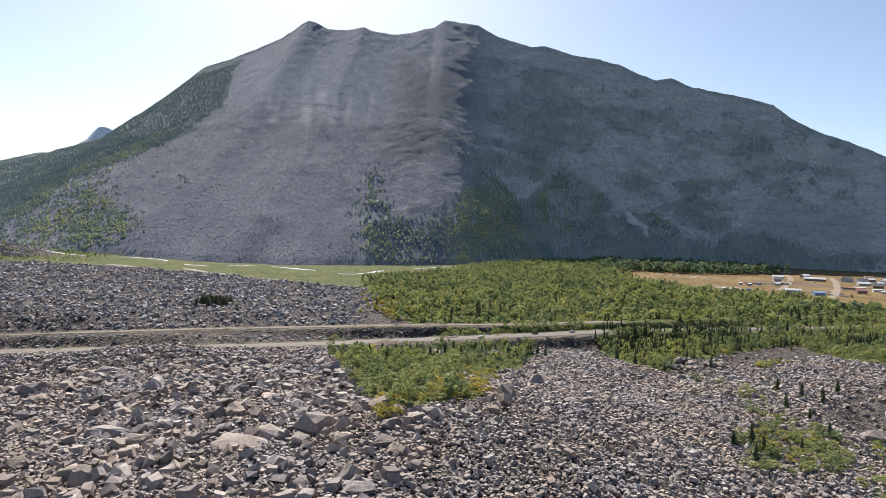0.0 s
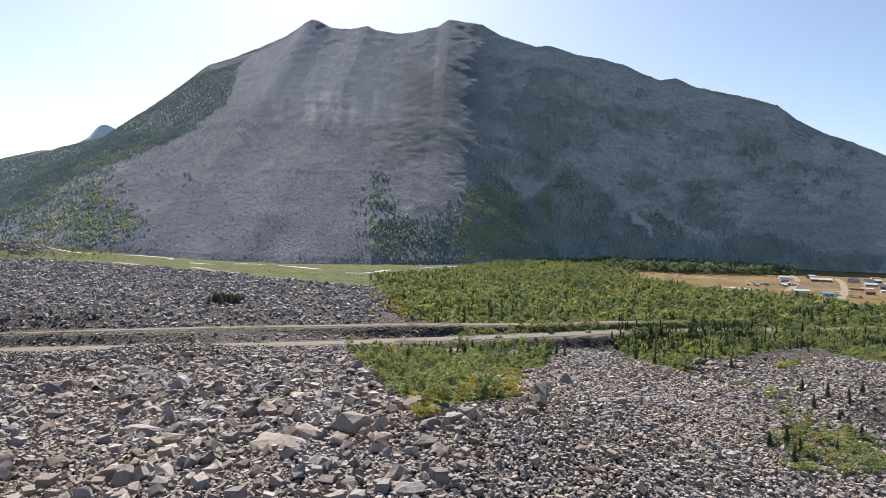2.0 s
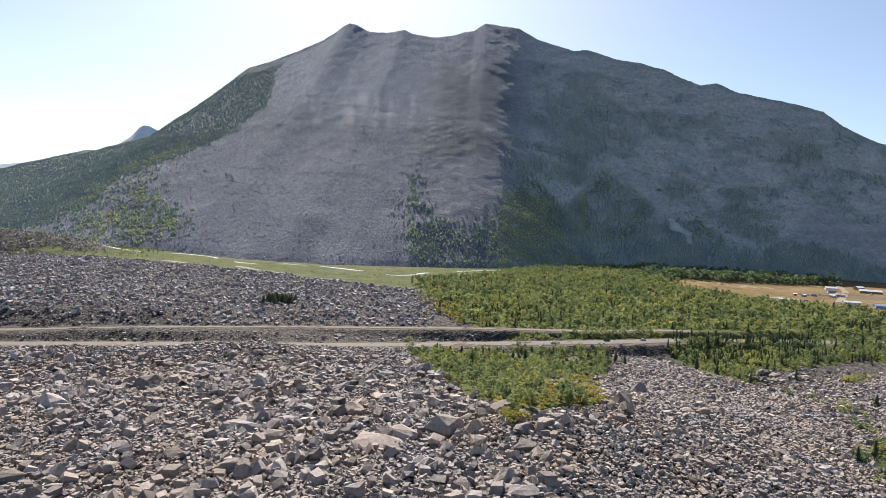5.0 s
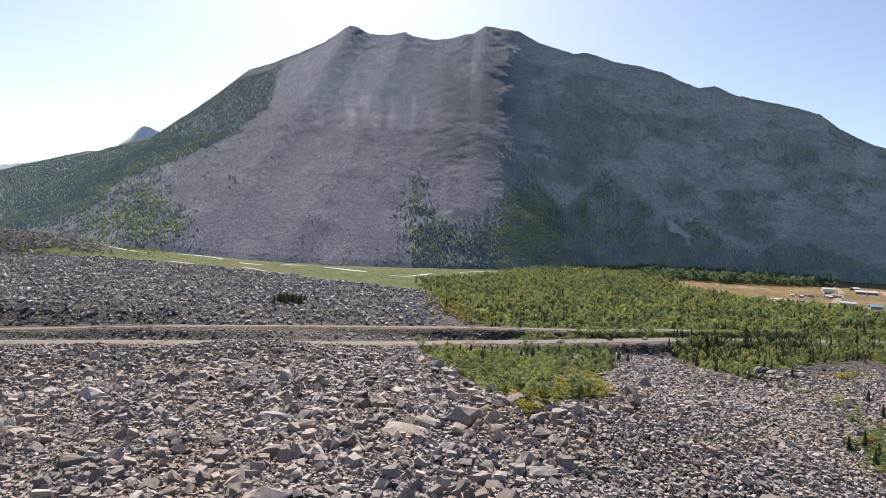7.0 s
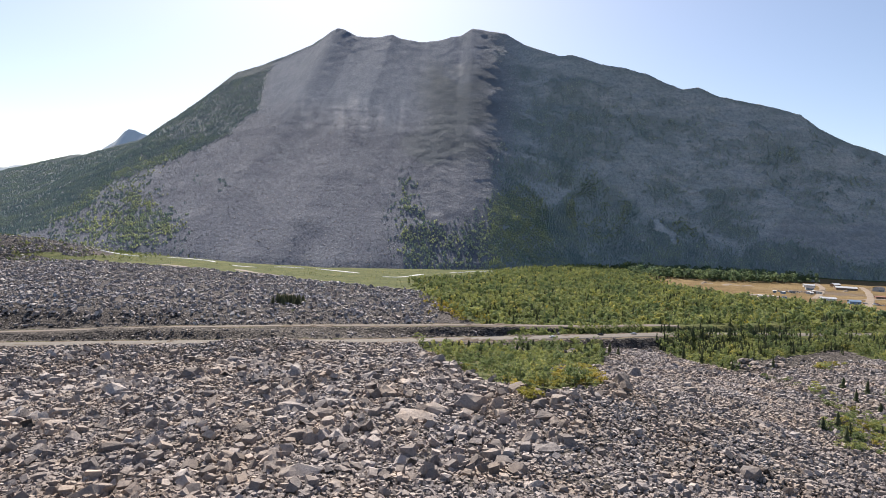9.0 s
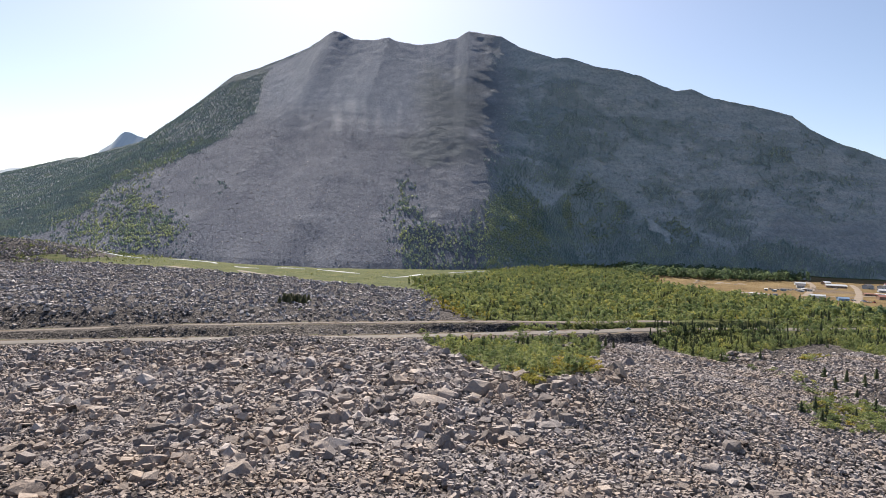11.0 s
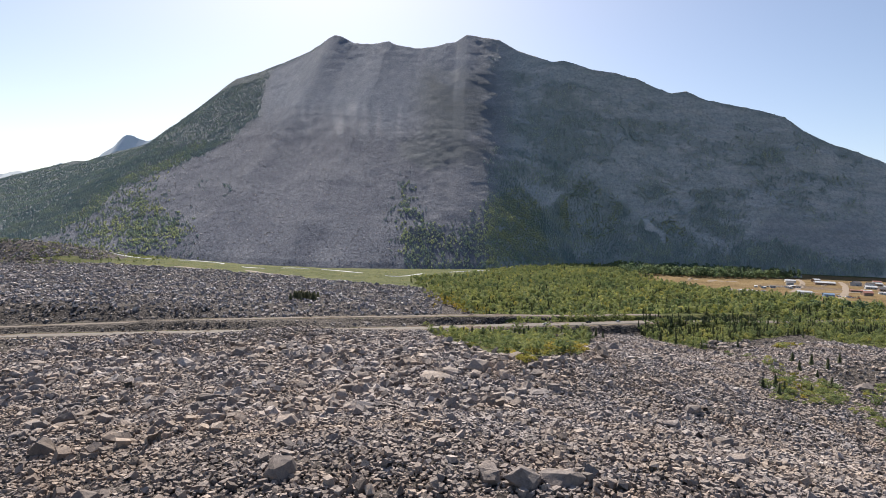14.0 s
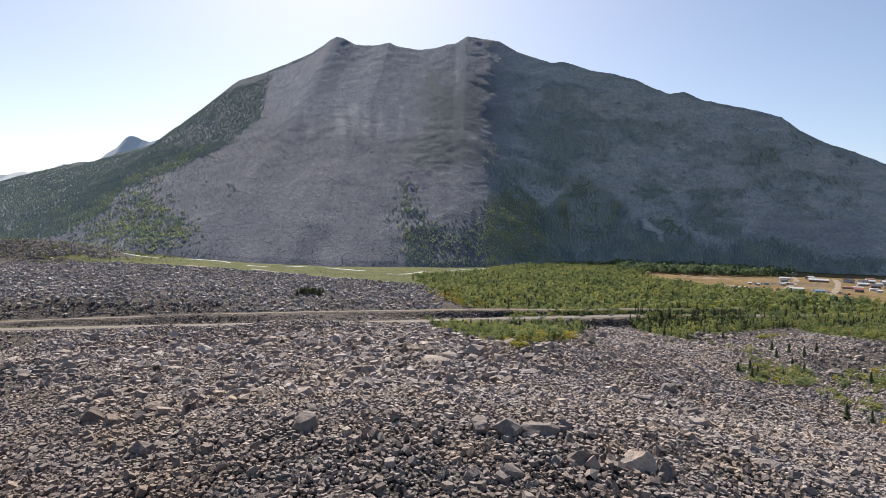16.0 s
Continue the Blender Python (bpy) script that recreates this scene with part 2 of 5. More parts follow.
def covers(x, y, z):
    """Shares of wood, pale wood, cliff, bright rock, shade-lifted rock, scree and dark or dimmed ground at places of
    the mountain.
    """
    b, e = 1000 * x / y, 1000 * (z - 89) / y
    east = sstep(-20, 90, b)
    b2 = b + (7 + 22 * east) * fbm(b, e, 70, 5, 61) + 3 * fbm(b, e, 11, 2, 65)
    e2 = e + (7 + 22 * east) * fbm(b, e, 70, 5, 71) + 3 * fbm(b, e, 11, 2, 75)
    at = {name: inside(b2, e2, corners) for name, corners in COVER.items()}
    soft = {}
    for name, reach in (("forest_left", 7), ("forest_right", 16), ("mixed_left", 34), ("centre_wood", 30), ("chute", 12), ("dark_cliff", 7), ("pale_slope", 14), ("scree", 10)):
        soft[name] = sum(inside(b2 + reach * i, e2 + reach * j, COVER[name]) for i, j in ((0, 0), (1, 0), (-0.5, 0.87), (-0.5, -0.87), (0.5, 0.3), (-0.2, 0.5), (0, -0.5))) / 7
    dark = sum(inside(b2 + 17 * i, e2 + 17 * j, COVER[name]) for name in ("dark_a", "dark_b", "dark_c", "dark_d", "dark_e", "dark_f", "dark_g") for i, j in ((0, 0), (1, 0), (-0.5, 0.87), (-0.5, -0.87), (0.5, 0.3))) / 5
    strata = fbm(b + 2.2 * e, e * 2.2 - 0.55 * b, 60, 5, 81)
    clumps = fbm(b, e, 26, 4, 91)
    fine = fbm(b, e, 9, 3, 97)
    upper = east * (1 - soft["forest_right"]) * (1 - 0.85 * soft["pale_slope"])
    wood = 0.97 * soft["forest_left"] * (0.9 + 0.3 * clumps)
    wood = np.maximum(wood, soft["forest_right"] * np.clip(0.86 + 0.5 * clumps + 0.4 * fine, 0.25, 1))
    wood = np.maximum(wood, 0.60 * soft["mixed_left"] * sstep(-1.1, 0.5, 0.6 * clumps + 0.9 * fine))
    wood = np.maximum(wood, 0.64 * soft["centre_wood"] * sstep(-1.0, 0.5, 0.6 * clumps + 0.9 * fine - 0.003 * e))
    wood = np.maximum(wood, upper * np.clip(0.42 * np.clip(dark, 0, 1) + 0.55 * sstep(-0.35, 0.45, -strata + 0.5 * clumps) + 0.35 * fine, 0, 1))
    wood = wood * (1 - 0.75 * soft["chute"]) * (1 - 0.92 * (at["gully"] | at["gully_high"] | at["gully_low"] | at["spur"] | at["scar"]))
    wood = np.maximum(wood, 0.5 * at["tuft"] * sstep(-0.1, 0.4, clumps + fine))
    flank = sstep(-135, -70, b) * (1 - east) * sstep(95, 140, e) * (1 - sstep(255, 300, e))
    crag = 0.9 * flank * sstep(-0.75, 0.25, -strata + 0.5 * clumps) + 0.2 * flank * fine
    crag = np.maximum(crag, 0.9 * soft["dark_cliff"] * (1 + 0.5 * fine))
    # The left forest floor is dimmed in colour against the sun on it.
    crag = np.clip(np.maximum(crag, 0.8 * soft["forest_left"]), 0, 1)
    pale = (at["pale_wood_a"] | at["pale_wood_b"] | at["pale_wood_c"]) * sstep(-0.2, 0.3, clumps + fine) + 0.85 * soft["mixed_left"] + 0.85 * soft["centre_wood"]
    bowl = sstep(150, 225, e2 + 22 * fbm(b, e, 40, 4, 93)) * (1 - sstep(-30, 40, b)) * sstep(-420, -340, b)
    # Where the rock colour is lightened because the eastern side lies in shade.
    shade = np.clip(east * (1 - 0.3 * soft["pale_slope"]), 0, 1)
    streak = sstep(0.1, 0.55, fbm(b, e * 0.16, 9, 2, 99)) * sstep(150, 175, e) * (1 - sstep(200, 235, e)) * (b < -130) * (b > -330)
    bright = 0.10 * soft["chute"] + 0.30 * at["gully"] + 0.12 * at["gully_high"] + 0.10 * at["gully_low"] + 0.22 * at["spur"] * (strata > -0.1) + 0.4 * at["scar"] * (fine > 0) + 0.24 * streak
    return np.clip(wood, 0, 1), np.clip(pale, 0, 1), bowl, np.clip(bright, 0, 1), shade, soft["scree"], crag


# ---- materials ----
def material(name):
    m = bpy.data.materials.new(name)
    m.use_nodes = True
    return m, m.node_tree.nodes, m.node_tree.links, m.node_tree.nodes["Principled BSDF"]


def noise_node(nodes, links, scale, detail=6.0, rough=0.6, where=None):
    n = nodes.new("ShaderNodeTexNoise")
    n.inputs["Scale"].default_value, n.inputs["Detail"].default_value, n.inputs["Roughness"].default_value = scale, detail, rough
    if where is None:
        where = nodes.new("ShaderNodeTexCoord").outputs["Object"]
    links.new(where, n.inputs["Vector"])
    return n.outputs["Fac"]


def ramp_node(nodes, links, fac, stops):
    r = nodes.new("ShaderNodeValToRGB")
    while len(r.color_ramp.elements) < len(stops):
        r.color_ramp.elements.new(0.5)
    for el, (at, colour) in zip(r.color_ramp.elements, stops):
        el.position, el.color = at, (*colour, 1)
    links.new(fac, r.inputs["Fac"])
    return r.outputs["Color"]


def mix_node(nodes, links, a, b, fac, mode="MIX"):
    n = nodes.new("ShaderNodeMix")
    n.data_type, n.blend_type = "RGBA", mode
    for k, value in ((0, fac), (6, a), (7, b)):
        if hasattr(value, "is_linked"):
            links.new(value, n.inputs[k])
        else:
            n.inputs[k].default_value = value if k == 0 else (*value, 1)
    return n.outputs[2]


def maths(nodes, links, op, a, b):
    n = nodes.new("ShaderNodeMath")
    n.operation = op
    for socket, value in zip(n.inputs, (a, b)):
        if hasattr(value, "is_linked"):
            links.new(value, socket)
        else:
            socket.default_value = value
    return n.outputs[0]


def bump_to(nodes, links, shader, fac, strength, distance):
    b = nodes.new("ShaderNodeBump")
    b.inputs["Strength"].default_value, b.inputs["Distance"].default_value = strength, distance
    links.new(fac, b.inputs["Height"])
    links.new(b.outputs["Normal"], shader.inputs["Normal"])


def own_random(nodes, links):
    """A value of its own for each piece, whether loose or joined."""
    a = nodes.new("ShaderNodeObjectInfo").outputs["Random"]
    b = nodes.new("ShaderNodeNewGeometry").outputs["Random Per Island"]
    return maths(nodes, links, "FRACT", maths(nodes, links, "ADD", a, b), 0.0)


def attribute(nodes, name):
    n = nodes.new("ShaderNodeAttribute")
    n.attribute_name = name
    return n.outputs["Fac"]


def rock_material():
    m, nodes, links, shader = material("limestone")
    own = own_random(nodes, links)
    grey = ramp_node(nodes, links, own, [(0.0, (0.172, 0.156, 0.147)), (0.3, (0.25, 0.228, 0.214)), (0.8, (0.325, 0.297, 0.277)), (1.0, (0.46, 0.422, 0.39))])
    brown = ramp_node(nodes, links, own, [(0.0, (0.124, 0.107, 0.097)), (0.3, (0.182, 0.157, 0.142)), (0.8, (0.238, 0.206, 0.186)), (1.0, (0.36, 0.317, 0.28))])
    split = nodes.new("ShaderNodeSeparateXYZ")
    links.new(nodes.new("ShaderNodeNewGeometry").outputs["Position"], split.inputs[0])
    south = nodes.new("ShaderNodeMapRange")
    south.inputs[1].default_value, south.inputs[2].default_value = -50, 75
    links.new(maths(nodes, links, "ADD", split.outputs[1], maths(nodes, links, "MULTIPLY", split.outputs[0], 0.5)), south.inputs[0])
    north = nodes.new("ShaderNodeMapRange")
    north.inputs[1].default_value, north.inputs[2].default_value = 370, 430
    links.new(split.outputs[1], north.inputs[0])
    # Blocks beyond the highway are set paler and bluer than the near ones.
    far_grey = ramp_node(nodes, links, own, [(0.0, (0.19, 0.183, 0.192)), (0.4, (0.27, 0.259, 0.268)), (0.85, (0.36, 0.35, 0.352)), (1.0, (0.56, 0.548, 0.535))])
    tone = mix_node(nodes, links, mix_node(nodes, links, brown, grey, south.outputs[0]), far_grey, north.outputs[0])
    place = split.inputs[0].links[0].from_socket
    grain = ramp_node(nodes, links, noise_node(nodes, links, 0.8, 10, 0.8, place), [(0.34, (0.62, 0.61, 0.61)), (0.5, (0.97, 0.96, 0.96)), (0.66, (1.25, 1.21, 1.16))])
    stain = ramp_node(nodes, links, noise_node(nodes, links, 0.05, 4, 0.6, place), [(0.4, (1.0, 0.98, 1.0)), (0.62, (1.05, 0.94, 0.84))])
    colour = mix_node(nodes, links, mix_node(nodes, links, tone, grain, 1.0, "MULTIPLY"), stain, 1.0, "MULTIPLY")
    links.new(colour, shader.inputs["Base Color"])
    shader.inputs["Roughness"].default_value = 0.9
    shader.inputs["Specular IOR Level"].default_value = 0.3
    bump_to(nodes, links, shader, noise_node(nodes, links, 1.4, 9, 0.8, place), 0.6, 0.5)
    return m


def ground_material():
    """Slide debris, soil with grass, dry fields and bare dirt on one sheet."""
    m, nodes, links, shader = material("valley_ground")
    where = nodes.new("ShaderNodeTexCoord").outputs["Object"]
    voronoi = nodes.new("ShaderNodeTexVoronoi")
    voronoi.inputs["Scale"].default_value = 0.9
    links.new(where, voronoi.inputs["Vector"])
    cells = nodes.new("ShaderNodeSeparateColor")
    links.new(voronoi.outputs["Color"], cells.inputs["Color"])
    # Debris colour kept much darker than the blocks, painting shade into the gaps.
    shaded_stones = ramp_node(nodes, links, cells.outputs[0], [(0.0, (0.026, 0.023, 0.022)), (0.5, (0.06, 0.053, 0.05)), (1.0, (0.15, 0.134, 0.124))])
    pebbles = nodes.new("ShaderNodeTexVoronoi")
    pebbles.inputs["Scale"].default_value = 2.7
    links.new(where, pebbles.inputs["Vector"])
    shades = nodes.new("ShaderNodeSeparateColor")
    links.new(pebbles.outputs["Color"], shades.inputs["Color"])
    shaded_stones = mix_node(nodes, links, shaded_stones, ramp_node(nodes, links, shades.outputs[0], [(0.0, (0.5, 0.5, 0.5)), (0.6, (1.15, 1.15, 1.15)), (1.0, (1.8, 1.75, 1.7))]), 1.0, "MULTIPLY")
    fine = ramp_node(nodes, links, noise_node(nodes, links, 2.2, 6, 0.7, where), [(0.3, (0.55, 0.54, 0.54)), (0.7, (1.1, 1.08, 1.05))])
    debris = mix_node(nodes, links, shaded_stones, fine, 1.0, "MULTIPLY")
    split = nodes.new("ShaderNodeSeparateXYZ")
    links.new(where, split.inputs[0])
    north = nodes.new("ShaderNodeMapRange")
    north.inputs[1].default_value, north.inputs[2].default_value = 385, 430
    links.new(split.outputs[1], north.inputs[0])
    # Debris beyond the highway is set slightly paler and bluer.
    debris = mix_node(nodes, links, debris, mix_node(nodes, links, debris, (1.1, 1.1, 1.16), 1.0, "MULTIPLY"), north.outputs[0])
    grass = ramp_node(nodes, links, noise_node(nodes, links, 0.06, 6, 0.65, where), [(0.3, (0.042, 0.052, 0.017)), (0.5, (0.07, 0.083, 0.026)), (0.7, (0.125, 0.118, 0.042))])
    dry = ramp_node(nodes, links, noise_node(nodes, links, 0.025, 7, 0.65, where), [(0.3, (0.10, 0.068, 0.03)), (0.5, (0.165, 0.112, 0.05)), (0.7, (0.225, 0.165, 0.085))])
    dirt = ramp_node(nodes, links, noise_node(nodes, links, 0.05, 6, 0.6, where), [(0.3, (0.085, 0.064, 0.048)), (0.7, (0.165, 0.128, 0.10))])
    breakup = maths(nodes, links, "MULTIPLY", maths(nodes, links, "SUBTRACT", noise_node(nodes, links, 0.12, 5, 0.7, where), 0.5), 0.9)

    def zone(name):
        v = maths(nodes, links, "ADD", attribute(nodes, name), breakup)
        r = nodes.new("ShaderNodeMapRange")
        r.inputs[1].default_value, r.inputs[2].default_value = 0.42, 0.58
        links.new(v, r.inputs[0])
        return r.outputs[0]

    colour = mix_node(nodes, links, grass, dry, zone("dry"))
    colour = mix_node(nodes, links, colour, dirt, zone("dirt"))
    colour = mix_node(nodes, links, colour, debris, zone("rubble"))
    links.new(colour, shader.inputs["Base Color"])
    shader.inputs["Roughness"].default_value = 0.95
    shader.inputs["Specular IOR Level"].default_value = 0.12
    bump_to(nodes, links, shader, voronoi.outputs["Distance"], 1.0, 0.45)
    return m


def mountain_material():
    # Rock and floor colours are paled and blued: distance haze put into them.
    m, nodes, links, shader = material("mountain_side")
    where = nodes.new("ShaderNodeTexCoord").outputs["Object"]
    stretch = nodes.new("ShaderNodeMapping")
    stretch.inputs["Scale"].default_value = (1.0, 0.25, 0.22)
    links.new(where, stretch.inputs["Vector"])
    streaks = noise_node(nodes, links, 0.03, 8, 0.7, stretch.outputs[0])
    blotch = noise_node(nodes, links, 0.012, 8, 0.65, where)
    speck = noise_node(nodes, links, 0.11, 6, 0.8, where)
    grit = noise_node(nodes, links, 0.3, 3, 0.7, where)
    tilt = nodes.new("ShaderNodeMapping")
    tilt.inputs["Rotation"].default_value = (0, radians(14), 0)
    tilt.inputs["Scale"].default_value = (0.3, 0.3, 1.2)
    links.new(where, tilt.inputs["Vector"])
    bands = noise_node(nodes, links, 0.04, 9, 0.75, tilt.outputs[0])
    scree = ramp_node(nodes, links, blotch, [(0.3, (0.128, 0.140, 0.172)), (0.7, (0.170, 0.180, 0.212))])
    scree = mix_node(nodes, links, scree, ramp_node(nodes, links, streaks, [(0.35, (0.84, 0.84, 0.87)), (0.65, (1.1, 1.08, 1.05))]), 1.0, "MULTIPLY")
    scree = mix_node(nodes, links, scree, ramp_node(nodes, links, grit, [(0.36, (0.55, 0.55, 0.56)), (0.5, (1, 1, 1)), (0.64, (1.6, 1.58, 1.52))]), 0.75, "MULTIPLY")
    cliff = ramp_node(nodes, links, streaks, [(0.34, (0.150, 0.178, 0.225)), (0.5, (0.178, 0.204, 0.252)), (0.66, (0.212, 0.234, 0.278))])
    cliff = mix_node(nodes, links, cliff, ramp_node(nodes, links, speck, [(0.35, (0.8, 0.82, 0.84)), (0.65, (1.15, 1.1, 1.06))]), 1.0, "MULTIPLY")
    # Lighter copy of the rock for the shaded eastern side.
    lifted_ledge = ramp_node(nodes, links, bands, [(0.32, (0.305, 0.332, 0.332)), (0.46, (0.35, 0.37, 0.368)), (0.56, (0.41, 0.412, 0.405)), (0.68, (0.50, 0.48, 0.465))])
    lifted_ledge = mix_node(nodes, links, lifted_ledge, ramp_node(nodes, links, speck, [(0.36, (0.66, 0.68, 0.7)), (0.5, (1, 1, 1)), (0.62, (1.25, 1.22, 1.18))]), 0.8, "MULTIPLY")
    # Forest floor colour raised to brighten the shaded eastern woods.
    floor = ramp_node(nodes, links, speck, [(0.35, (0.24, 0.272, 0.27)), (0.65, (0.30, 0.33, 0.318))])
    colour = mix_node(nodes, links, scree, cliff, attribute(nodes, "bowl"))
    colour = mix_node(nodes, links, colour, lifted_ledge, attribute(nodes, "mossy"))
    colour = mix_node(nodes, links, colour, (0.62, 0.60, 0.58), attribute(nodes, "bright"))
    soft = maths(nodes, links, "MULTIPLY", maths(nodes, links, "SUBTRACT", speck, 0.5), 1.5)
    wood = nodes.new("ShaderNodeMapRange")
    wood.inputs[1].default_value, wood.inputs[2].default_value = 0.3, 0.75
    links.new(maths(nodes, links, "ADD", attribute(nodes, "wood"), soft), wood.inputs[0])
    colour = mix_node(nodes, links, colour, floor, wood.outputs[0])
    # Dark rock colour, laid over the sunlit left forest floor too, to dim it.
    dark = ramp_node(nodes, links, bands, [(0.35, (0.088, 0.108, 0.122)), (0.65, (0.128, 0.142, 0.158))])
    colour = mix_node(nodes, links, colour, dark, attribute(nodes, "crag"))
    links.new(colour, shader.inputs["Base Color"])
    shader.inputs["Roughness"].default_value = 1.0
    shader.inputs["Specular IOR Level"].default_value = 0.1
    bump_to(nodes, links, shader, speck, 0.7, 5.0)
    return m


def leaf_material(name, stops, translucent=0.45):
    m, nodes, links, shader = material(name)
    each = maths(nodes, links, "FRACT", maths(nodes, links, "ADD", nodes.new("ShaderNodeObjectInfo").outputs["Random"], attribute(nodes, "tone")), 0.0)
    leaf = maths(nodes, links, "MULTIPLY", maths(nodes, links, "SUBTRACT", nodes.new("ShaderNodeNewGeometry").outputs["Random Per Island"], 0.5), 0.10)
    tone = ramp_node(nodes, links, maths(nodes, links, "ADD", each, leaf), stops)
    patch = ramp_node(nodes, links, noise_node(nodes, links, 0.02, 4, 0.6), [(0.36, (0.64, 0.74, 0.74)), (0.5, (0.97, 0.97, 0.93)), (0.64, (1.2, 1.14, 0.9))])
    colour = mix_node(nodes, links, tone, patch, 0.8, "MULTIPLY")
    links.new(colour, shader.inputs["Base Color"])
    shader.inputs["Roughness"].default_value = 0.75
    shader.inputs["Specular IOR Level"].default_value = 0.2
    thin = nodes.new("ShaderNodeBsdfTranslucent")
    links.new(colour, thin.inputs["Color"])
    both = nodes.new("ShaderNodeMixShader")
    both.inputs[0].default_value = translucent
    links.new(shader.outputs[0], both.inputs[1])
    links.new(thin.outputs[0], both.inputs[2])
    links.new(both.outputs[0], nodes["Material Output"].inputs["Surface"])
    return m


def plain_material(name, dark, light, scale, rough=0.9, metal=0.0, relief=0.0):
    m, nodes, links, shader = material(name)
    fac = noise_node(nodes, links, scale, 7, 0.65)
    links.new(ramp_node(nodes, links, fac, [(0.3, dark), (0.7, light)]), shader.inputs["Base Color"])
    shader.inputs["Roughness"].default_value, shader.inputs["Metallic"].default_value = rough, metal
    if relief:
        bump_to(nodes, links, shader, fac, 0.6, relief)
    return m


ROCK = rock_material()
GROUND = ground_material()
MOUNTAIN = mountain_material()
ASPEN = leaf_material("aspen_leaves", [(0.0, (0.145, 0.19, 0.088)), (0.5, (0.235, 0.27, 0.108)), (0.9, (0.30, 0.32, 0.122)), (1.0, (0.39, 0.36, 0.12))], 0.5)
POPLAR = leaf_material("poplar_leaves", [(0.0, (0.12, 0.175, 0.10)), (1.0, (0.19, 0.235, 0.115))], 0.5)
GOLD = leaf_material("autumn_leaves", [(0.0, (0.25, 0.235, 0.06)), (0.6, (0.34, 0.30, 0.07)), (1.0, (0.44, 0.34, 0.08))], 0.5)
SPRUCE = leaf_material("spruce_needles", [(0.0, (0.055, 0.068, 0.034)), (1.0, (0.10, 0.112, 0.052))], 0.2)
DULL = leaf_material("dull_needles", [(0.0, (0.10, 0.105, 0.06)), (1.0, (0.17, 0.165, 0.09))], 0.4)
# Both mountain leaf colours are far paler than foliage, with haze mixed in.
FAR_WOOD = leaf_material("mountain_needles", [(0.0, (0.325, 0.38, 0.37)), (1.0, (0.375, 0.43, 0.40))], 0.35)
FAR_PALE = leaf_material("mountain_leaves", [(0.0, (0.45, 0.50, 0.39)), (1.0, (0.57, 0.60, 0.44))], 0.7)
BARK = plain_material("bark", (0.17, 0.15, 0.12), (0.38, 0.35, 0.30), 3.0)
ASPHALT = plain_material("asphalt", (0.10, 0.085, 0.071), (0.145, 0.125, 0.106), 0.25, 0.9)
GRAVEL = plain_material("gravel", (0.16, 0.13, 0.105), (0.27, 0.225, 0.19), 0.4, 0.95, 0.0, 0.1)
LANE_DIRT = plain_material("lane_dirt", (0.17, 0.13, 0.095), (0.25, 0.195, 0.145), 0.1, 0.95, 0.0, 0.1)
TRACKBED = plain_material("brown_ballast", (0.10, 0.08, 0.066), (0.18, 0.145, 0.12), 0.4, 0.95, 0.0, 0.1)
# The water's pale base colour is painted glint, not its own tone.
WATER = plain_material("river_riffles", (0.34, 0.36, 0.36), (0.62, 0.63, 0.62), 0.08, 0.3)
# Pale blue base colour carries the ridge's haze and lifts its shaded front.
FAR_ROCK = plain_material("far_ridge_cover", (0.56, 0.62, 0.65), (0.66, 0.70, 0.73), 0.01, 1.0)


# ---- mesh building ----
def mesh_from(name, verts, tris, mats, tri_mats=None, smooth=False):
    me = bpy.data.meshes.new(name)
    verts, tris = np.asarray(verts, np.float32), np.asarray(tris, np.int32)
    me.vertices.add(len(verts))
    me.vertices.foreach_set("co", verts.ravel())
    me.loops.add(tris.size)
    me.loops.foreach_set("vertex_index", tris.ravel())
    me.polygons.add(len(tris))
    me.polygons.foreach_set("loop_start", np.arange(0, tris.size, 3, dtype=np.int32))
    for m in mats:
        me.materials.append(m)
    if tri_mats is not None:
        me.polygons.foreach_set("material_index", np.asarray(tri_mats, np.int32))
    me.polygons.foreach_set("use_smooth", np.full(len(tris), smooth))
    me.update(calc_edges=True)
    return me


def scatter_mesh(name, kinds, pick, turn, place, mats):
    """Many turned and scaled copies of a few small shapes, joined into one mesh. kinds: (verts, tris, tri materials)."""
    vs, ts, ms, tones, base = [], [], [], [], 0
    for k, (v, t, tm) in enumerate(kinds):
        at = np.nonzero(pick == k)[0]
        if not len(at):
            continue
        out = np.einsum("nij,vj->nvi", turn[at], v) + place[at][:, None]
        vs.append(out.reshape(-1, 3))
        ts.append((t[None] + (base + len(v) * np.arange(len(at)))[:, None, None]).reshape(-1, 3))
        ms.append(np.tile(tm, len(at)))
        tones.append(np.repeat(rng.uniform(0, 1, len(at)), len(v)))
        base += len(v) * len(at)
    me = mesh_from(name, np.concatenate(vs), np.concatenate(ts), mats, np.concatenate(ms))
    add_values(me, tone=np.concatenate(tones))
    return me


